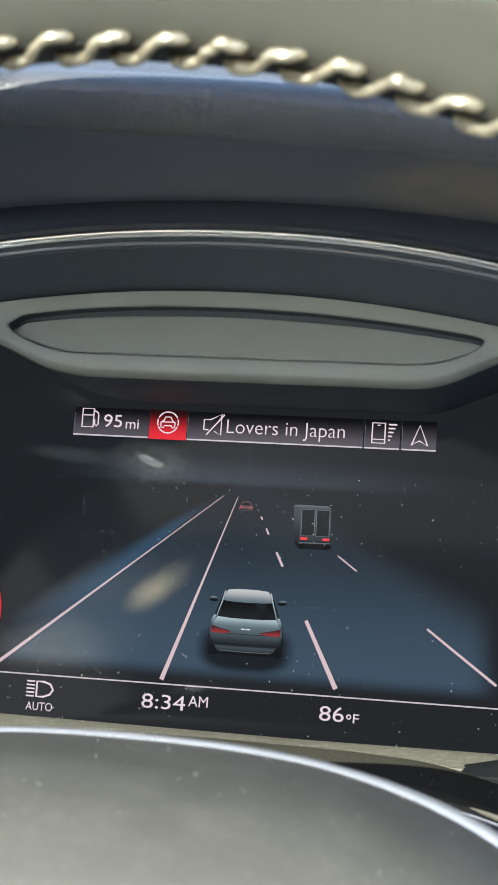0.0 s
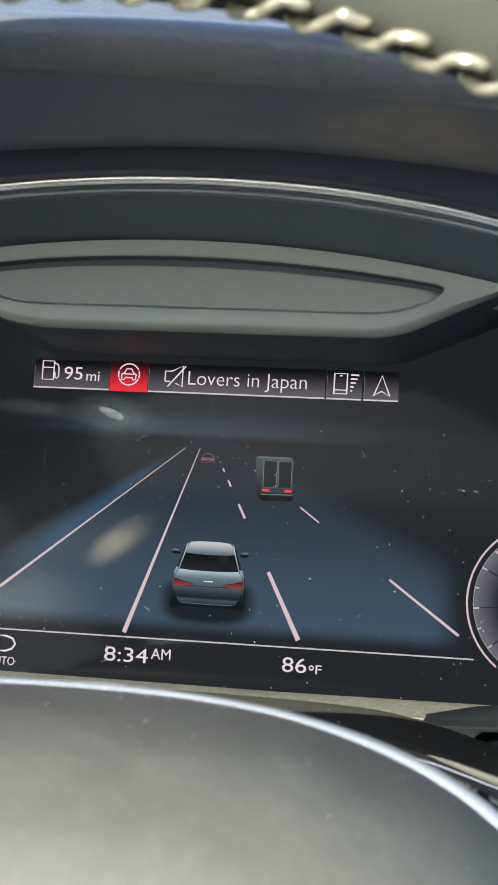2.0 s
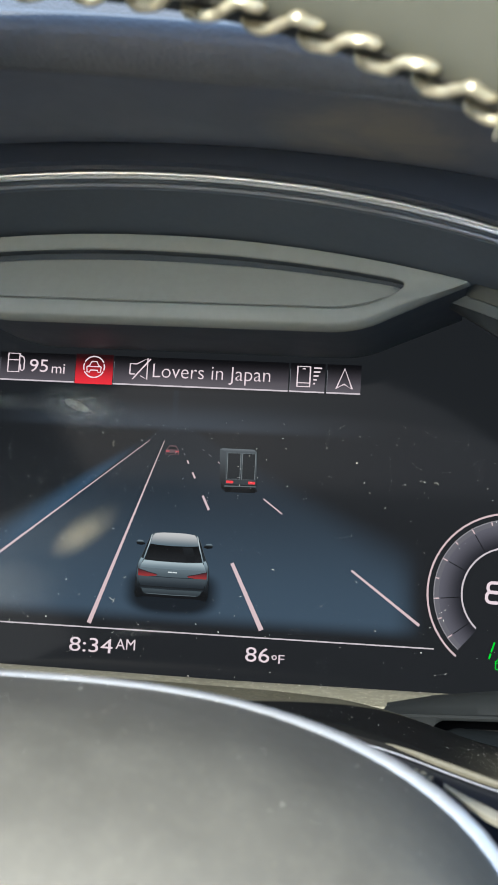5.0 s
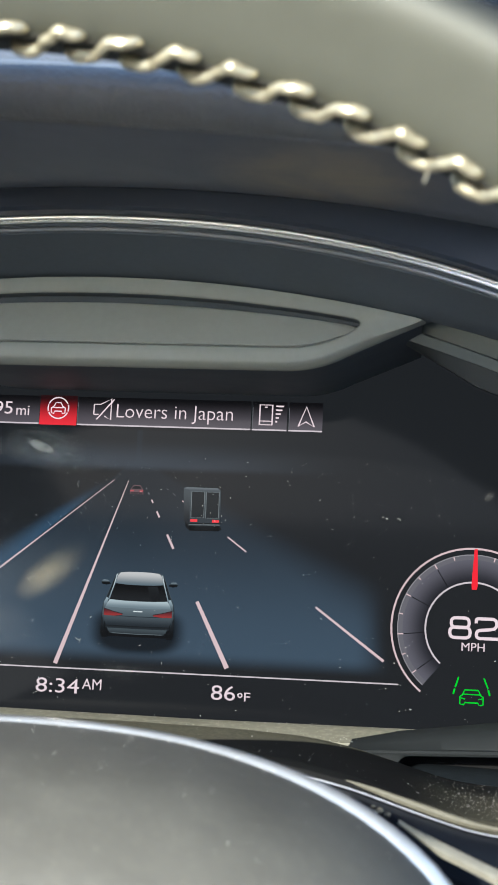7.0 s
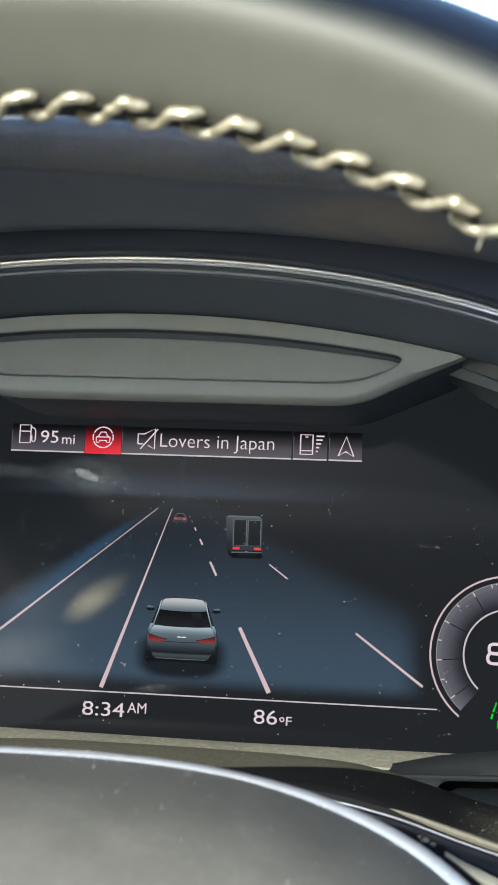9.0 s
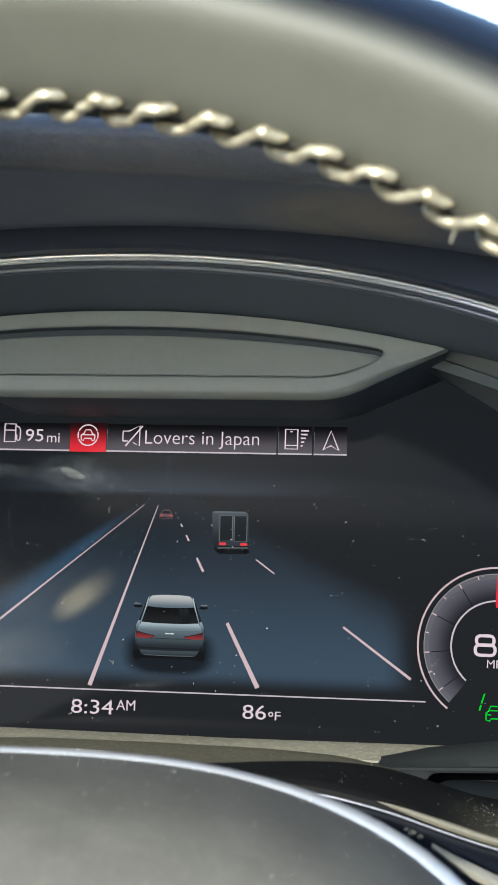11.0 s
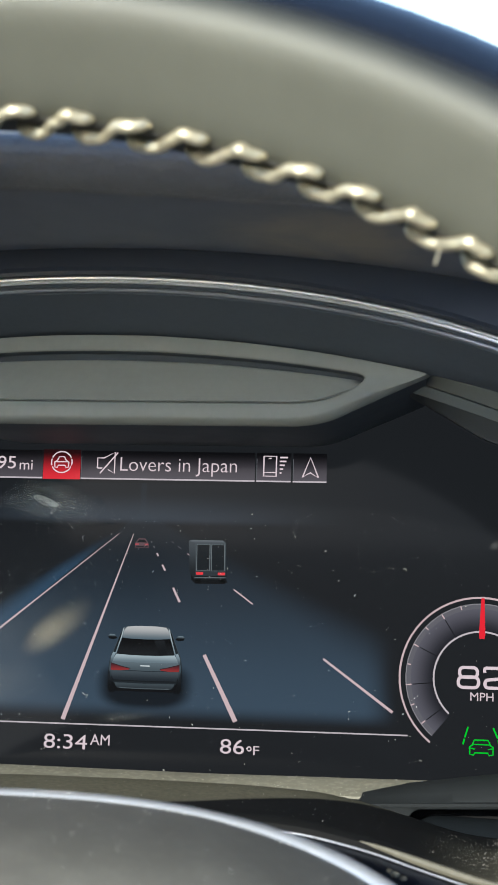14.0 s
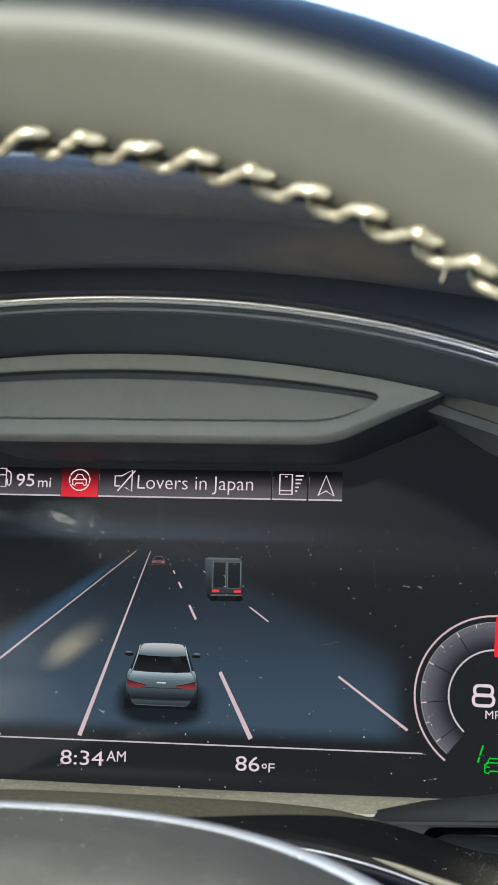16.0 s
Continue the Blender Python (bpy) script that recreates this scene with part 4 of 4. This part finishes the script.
def ring(profile, n=144):
    """Turns a closed profile of (out, y) about the wheel's axis."""
    bm = bmesh.new()
    rings = []
    for i in range(n):
        a = math.tau * i / n
        rings.append([bm.verts.new((WX + r * math.cos(a), y, WZ + r * math.sin(a))) for r, y in profile])
    m = len(profile)
    for i in range(n):
        p, q = rings[i], rings[(i + 1) % n]
        for j in range(m):
            bm.faces.new((p[j], p[(j + 1) % m], q[(j + 1) % m], q[j]))
    return bm


def rim_r(d):
    """Half thickness of the rim at d degrees round its section: round outside, with a flat face to the driver."""
    a = radians(d - 35)
    f = min(1.0, max(0.0, (205 - d % 360) / 50))
    f = f * f * (3 - 2 * f)
    e = 3.8 - 1.6 * f
    slim = 1.09 - 0.208 * min(1.0, max(0.0, (d % 360 - 115) / 152))
    return TR * slim * (1 + 0.035 * f) * (abs(math.cos(a)) ** e + abs(math.sin(a)) ** e) ** (-1 / e)


def tube_profile(a0, a1, n, closed, lift=0.0):
    """Points round the rim's section between two angles, with a groove where the leathers meet."""
    out = []
    for i in range(n if closed else n + 1):
        d = a0 + (a1 - a0) * i / n
        gap = abs((d - SEAM - 5 + 180) % 360 - 180)
        body = min(1.0, max(0.0, (d % 360 - 272) / 12)) * min(1.0, max(0.0, (345 - d % 360) / 20))
        rr = rim_r(d) + lift + 1.3 * body - (1.0 * (1 - (gap / 11) ** 2) if gap < 11 else 0.0)
        out.append((WR + rr * math.sin(radians(d)), WY + rr * math.cos(radians(d)) * 1.04))
    return out


SEAM = 267.0
rim = part("rim", ring(tube_profile(0, 360, 60, True)), M["rim_leather"], wheel, "smooth leather rim, sunlit grey painted on its face, shade-dark outside")
# darker strip along the rim's inner side, standing for its shade
lower = tube_profile(256, 352, 24, False, 0.12)
part("inner_shade", ring(lower + tube_profile(352, 256, 24, False, -0.6)), M["shaded_leather"], rim, "inner side of the rim, coloured dark for shade")

# one stitch of the lacing: a thick strand that leans across the seam
NST, BEAD = 111, 1.32


def stitch_mesh(seed):
    rnd = random.Random(seed)
    bm = bmesh.new()
    # local: u along the rim, v round the tube (degrees from the seam)
    path = [(-9.6, 7), (-8.6, 6), (-7.2, 4), (-5.4, 1), (-3.9, -3), (-2.5, -9), (-1.2, -14), (0.1, -17.5), (1.5, -17.8), (2.8, -16.5), (3.7, -14.5)]
    rad = [0.5, 0.95, 1.1, 1.08, 0.95, 0.86, 0.92, 1.05, 1.05, 0.84, 0.35]
    lift = (0.0, 0.9, 1.2, 1.25, 1.1, 0.9, 0.85, 0.9, 0.8, 0.3, -0.6)
    rows = [(p[0] + rnd.uniform(-0.25, 0.25), p[1] + rnd.uniform(-1.0, 1.0), r * rnd.uniform(0.9, 1.12), k + rnd.uniform(-0.15, 0.15)) for p, r, k in zip(path, rad, lift)]
    fine = []
    for i in range(len(rows) - 1):
        p0, p1, p2, p3 = (Vector(rows[max(0, min(len(rows) - 1, i + j))]) for j in (-1, 0, 1, 2))
        for f in (0.0, 0.33, 0.66):
            fine.append(0.5 * (2 * p1 + (p2 - p0) * f + (2 * p0 - 5 * p1 + 4 * p2 - p3) * f * f + (3 * p1 - p0 - 3 * p2 + p3) * f**3))
    fine.append(Vector(rows[-1]))
    rad = [p[2] for p in fine]
    pts = []
    for u, v, _, k in fine:
        a = radians(SEAM + v)
        tr = rim_r(SEAM + v) + k
        r = WR + tr * math.sin(a)
        y = WY + tr * math.cos(a) * 1.04
        th = (u - 1.6) / 160.0 + radians(BEAD)
        pts.append((WX + r * math.sin(th), y, WZ + r * math.cos(th)))
    return tube(pts, rad, 9, False, bm)


variants = [part("stitch", stitch_mesh(k), M["thread"], rim, "thick silver-grey thread") for k in range(6)]
for i in range(NST):
    s = variants[i] if i < 6 else new("stitch", variants[(i * 5 + i // 7) % 6].data)
    s.parent = rim
    s["label"] = "thick silver-grey thread"
    s.matrix_local = Matrix.Rotation(math.tau * i / NST, 4, "Y")
loose = [(78.1 - 0.25 * k, -171 - 0.2 * k, 14.4 - 0.8 * k) for k in range(4)]
part("thread_end", tube(loose, [0.13, 0.16, 0.2, 0.12], 7), M["thread"], rim, "loose end of the thread")

# hub cover: a rounded cushion with a bright edge
HX, HZ, HA, HB, HN = 3.0, -126.0, 92.5, 56.5, 2.5


def hub_ring(s, y, n=120, side=0.0):
    """One ring of the hub; side draws it in towards the spokes, widening the edge like a glint."""
    out = []
    for i in range(n):
        a = math.tau * i / n
        cx, cz = math.cos(a), math.sin(a)
        r = (abs(cx / HA) ** HN + abs(cz / HB) ** HN) ** (-1 / HN)
        k = s - side * max(0.0, abs(cx) - 0.55) * 2.2
        out.append((HX + k * r * cx, y, HZ + k * r * cz))
    return out


hub_steps = [(0.97, -108), (0.972, -113), (0.985, -116.7), (0.986, -119), (0.981, -124), (0.970, -130), (0.954, -139), (0.925, -147), (0.87, -154), (0.79, -160), (0.68, -165.5), (0.52, -170), (0.34, -173), (0.15, -174.5)]
hub = part("hub_cover", rings_mesh([hub_ring(s, y, side=0.016 if y < -114 else 0.0) for s, y in hub_steps], True, True), M["hub_leather"], wheel, "grey leather-look airbag cover", 60)
hub_bevel = [(0.972, -110), (0.986, -111.2), (0.996, -112.4), (1.0, -113.8), (0.9995, -115.0), (0.997, -116.0), (0.991, -116.8), (0.975, -117.1)]
part("hub_edge", rings_mesh([hub_ring(k, y, side=0.004 * max(0.0, -113.8 - y)) for k, y in hub_bevel], False), M["edge"], hub, "rounded satin silver edge", 70)


def spoke(sign):
    xs = frange(78, 168, 18)

    def loop(x):
        f = (x - 78) / 90
        zt, zb = -97 - 6 * f - 12 * f * (1 - f), -150 + 12 * f
        pts = [(zt, -128), (zt + 1.2, -133), (zt, -138), ((zt + zb) / 2, -142 - 6 * f), (zb, -136), (zb, -126)]
        return [(WX + sign * x, y - 20 * f, z) for z, y in pts]

    return part("spoke", sweep(xs, loop), M["gloss_black"], wheel, "dark glossy spoke")


spoke(1)
spoke(-1)


def paddle(sign):
    def loop(x):
        f = (x - 75) / 60
        z = -85.2 - 0.43 * (x - 72) + 0.0008 * (x - 72) ** 2
        w = (2.4 + 4.5 * max(0.0, min(1, f * 2.5 - 0.6))) * min(1.0, 0.1 + (x - 73) / 7)
        return [(WX + sign * x, -98, z), (WX + sign * x, -100.5, z - 0.5), (WX + sign * x, -101.5, z - w * 0.5), (WX + sign * x, -100.5, z - w), (WX + sign * x, -97, z - w), (WX + sign * x, -96, z - w * 0.5)]

    return part("shift_paddle", sweep(frange(73, 132, 24), loop), M["paddle"], wheel, "beige-grey plastic shift paddle")


paddle(1)

# ---- dashboard and cabin that close the place ----
structure("dashboard", sweep(frange(-420, 1000, 20), lambda x: [(x, 8, -95), (x, 8, 22), (x, 60, 34 - 12 * (abs(x) > 200)), (x, 320, 10), (x, 320, -260), (x, 8, -260)]), M["dash"], "black grained dashboard top behind the instrument hood", "dashboard")


def slab(name, lo, hi, mat, label, category):
    bm = box([v * 1000 for v in lo], [v * 1000 for v in hi])
    ob = link(name, bm, mat, Vector((0, 0, 0)))
    return tagged(ob, label, category, "", "structure")


# unseen shell in light colours to bounce fill, roof left open for the sun
slab("floor", (-0.5, -2.3, 0.10), (1.2, 0.5, 0.15), M["cabin"], "light grey cabin floor", "floor")
slab("wall_rear", (-0.5, -2.35, 0.15), (1.2, -2.3, 1.50), M["cabin"], "plain grey rear cabin wall", "wall")
slab("wall_left", (-0.55, -2.3, 0.15), (-0.5, 0.5, 0.92), M["cabin"], "plain grey door panel below the side windows", "wall")
slab("wall_right", (1.2, -2.3, 0.15), (1.25, 0.5, 0.92), M["cabin"], "plain grey door panel below the side windows", "wall")
slab("wall_front", (-0.5, 0.5, 0.15), (1.2, 0.55, 0.90), M["cabin"], "plain firewall below the windscreen", "wall")
slab("ceiling_front", (-0.55, -0.30, 1.46), (1.25, -0.10, 1.50), M["headliner"], "light grey headliner above the windscreen", "ceiling")
slab("ceiling_rear", (-0.55, -2.35, 1.46), (1.25, -1.30, 1.50), M["headliner"], "light grey headliner behind the glass roof", "ceiling")
slab("ceiling_left", (-0.55, -1.30, 1.46), (-0.40, -0.30, 1.50), M["headliner"], "light grey headliner beside the glass roof", "ceiling")
# unseen slab added to keep a patch of sun off the upper panel
slab("sun_block", (-0.40, -0.82, 1.46), (-0.252, -0.30, 1.50), M["headliner"], "unseen light grey slab added to block sun from the upper panel", "ceiling")
slab("ceiling_right", (1.10, -1.30, 1.46), (1.25, -0.30, 1.50), M["headliner"], "light grey headliner beside the glass roof", "ceiling")


# ---- dust ----
def flakes(name, count, place, size, label):
    rnd = random.Random(5)
    bm = bmesh.new()
    for _ in range(count):
        p = Vector(place(rnd))
        s = size * rnd.uniform(0.35, 1.0) ** 1.5
        u = Vector((rnd.uniform(-1, 1), rnd.uniform(-0.3, 0.3), rnd.uniform(-1, 1))).normalized() * s * rnd.uniform(0.7, 2.2)
        w = Vector((rnd.uniform(-1, 1), rnd.uniform(-0.3, 0.3), rnd.uniform(-1, 1))).normalized() * s
        t = Vector((0, -s, 0))
        vs = [bm.verts.new(p + d) for d in (u, w, -u * 0.8, t)]
        for tri in ((0, 1, 3), (1, 2, 3), (2, 0, 3), (0, 2, 1)):
            bm.faces.new([vs[k] for k in tri])
    return structure(name, bm, M["dust"], label, "dust", "stuff")


flakes("display_dust", 700, lambda r: (r.uniform(-70, 115), -0.75, r.choice((r.uniform(-77, -8), r.uniform(-77, -55), r.uniform(-30, -8)))), 0.2, "pale dust specks on the display glass")


def on_ledge(r):
    x, f = r.uniform(-70, 110), r.random()
    return (x, -1 - 11.5 * f, z_glass(x) - 0.1 + (-80.0 - z_glass(x)) * f + 0.15)


flakes("ledge_dust", 1000, on_ledge, 0.17, "pale dust specks on the ledge")
flakes("cowl_dust", 1500, lambda r: (lambda x, y: (x, y, cowl_top(x, y) + 0.1))(r.choice((r.triangular(70, 125, 98), r.triangular(80, 112, 96), r.triangular(80, 112, 96), r.triangular(80, 112, 96), r.triangular(80, 112, 97), r.uniform(-20, 100))), r.choice((r.uniform(-62, -46), r.uniform(-62, -28)))), 0.085, "pale dust specks on the column cowl")


def on_hub(r):
    a, k = r.uniform(0.15, math.pi - 0.15), r.randrange(2, 9)
    f = r.random()
    s0, y0 = hub_steps[k]
    s1, y1 = hub_steps[k + 1]
    sc, y = s0 + (s1 - s0) * f, y0 + (y1 - y0) * f
    cx, cz = math.cos(a), math.sin(a)
    rr = (abs(cx / HA) ** HN + abs(cz / HB) ** HN) ** (-1 / HN)
    return (HX + sc * rr * cx, y - 0.1, HZ + sc * rr * cz + 0.1)


flakes("hub_dust", 320, on_hub, 0.19, "pale dust specks on the hub cover")


def fibre(points, label):
    """A short lint fibre stuck to the glass."""
    lint = thing("lint_fibre", (points[0][0], -0.7, points[0][1]), label, "lint", "lint on the display")
    return part("strand", tube([(x, -0.72, z) for x, z in points], 0.055, 6), M["lint"], lint)


fibre([(-13.9, -57.7), (-13.5, -58.1), (-13.0, -58.2), (-12.6, -57.9), (-12.8, -58.4), (-13.0, -58.9)], "tiny pale forked lint fibre stuck to the glass")
fibre([(-15.6, -15.6), (-16.1, -15.9), (-16.2, -16.4), (-15.8, -16.8), (-15.9, -17.2)], "tiny pale curled lint fibre stuck to the glass")
fibre([(70.5, -22.6), (71.0, -22.4), (71.5, -22.7), (71.6, -23.0)], "tiny pale bent lint fibre stuck to the glass")
grit_at = [(71.4, -84.3, -86.0, 0.75), (73.0, -84.3, -86.6, 0.6), (70.2, -84.3, -85.3, 0.45)]
for gx, gy, gz, gr in grit_at:
    grain = bmesh.new()
    bmesh.ops.create_icosphere(grain, subdivisions=2, radius=gr)
    for v in grain.verts:
        v.co = Vector((v.co.x * 1.3 + gx, v.co.y * 0.7 + gy, v.co.z * 0.8 + gz)) + Vector((math.sin(9 * v.co.x), 0, math.cos(7 * v.co.z))) * 0.08
    crumb = thing("crumb", (gx, gy, gz), "pale crumb of grit behind the steering wheel hub", "grit", "crumbs behind the hub")
    part("grain", grain, M["lip"], crumb)
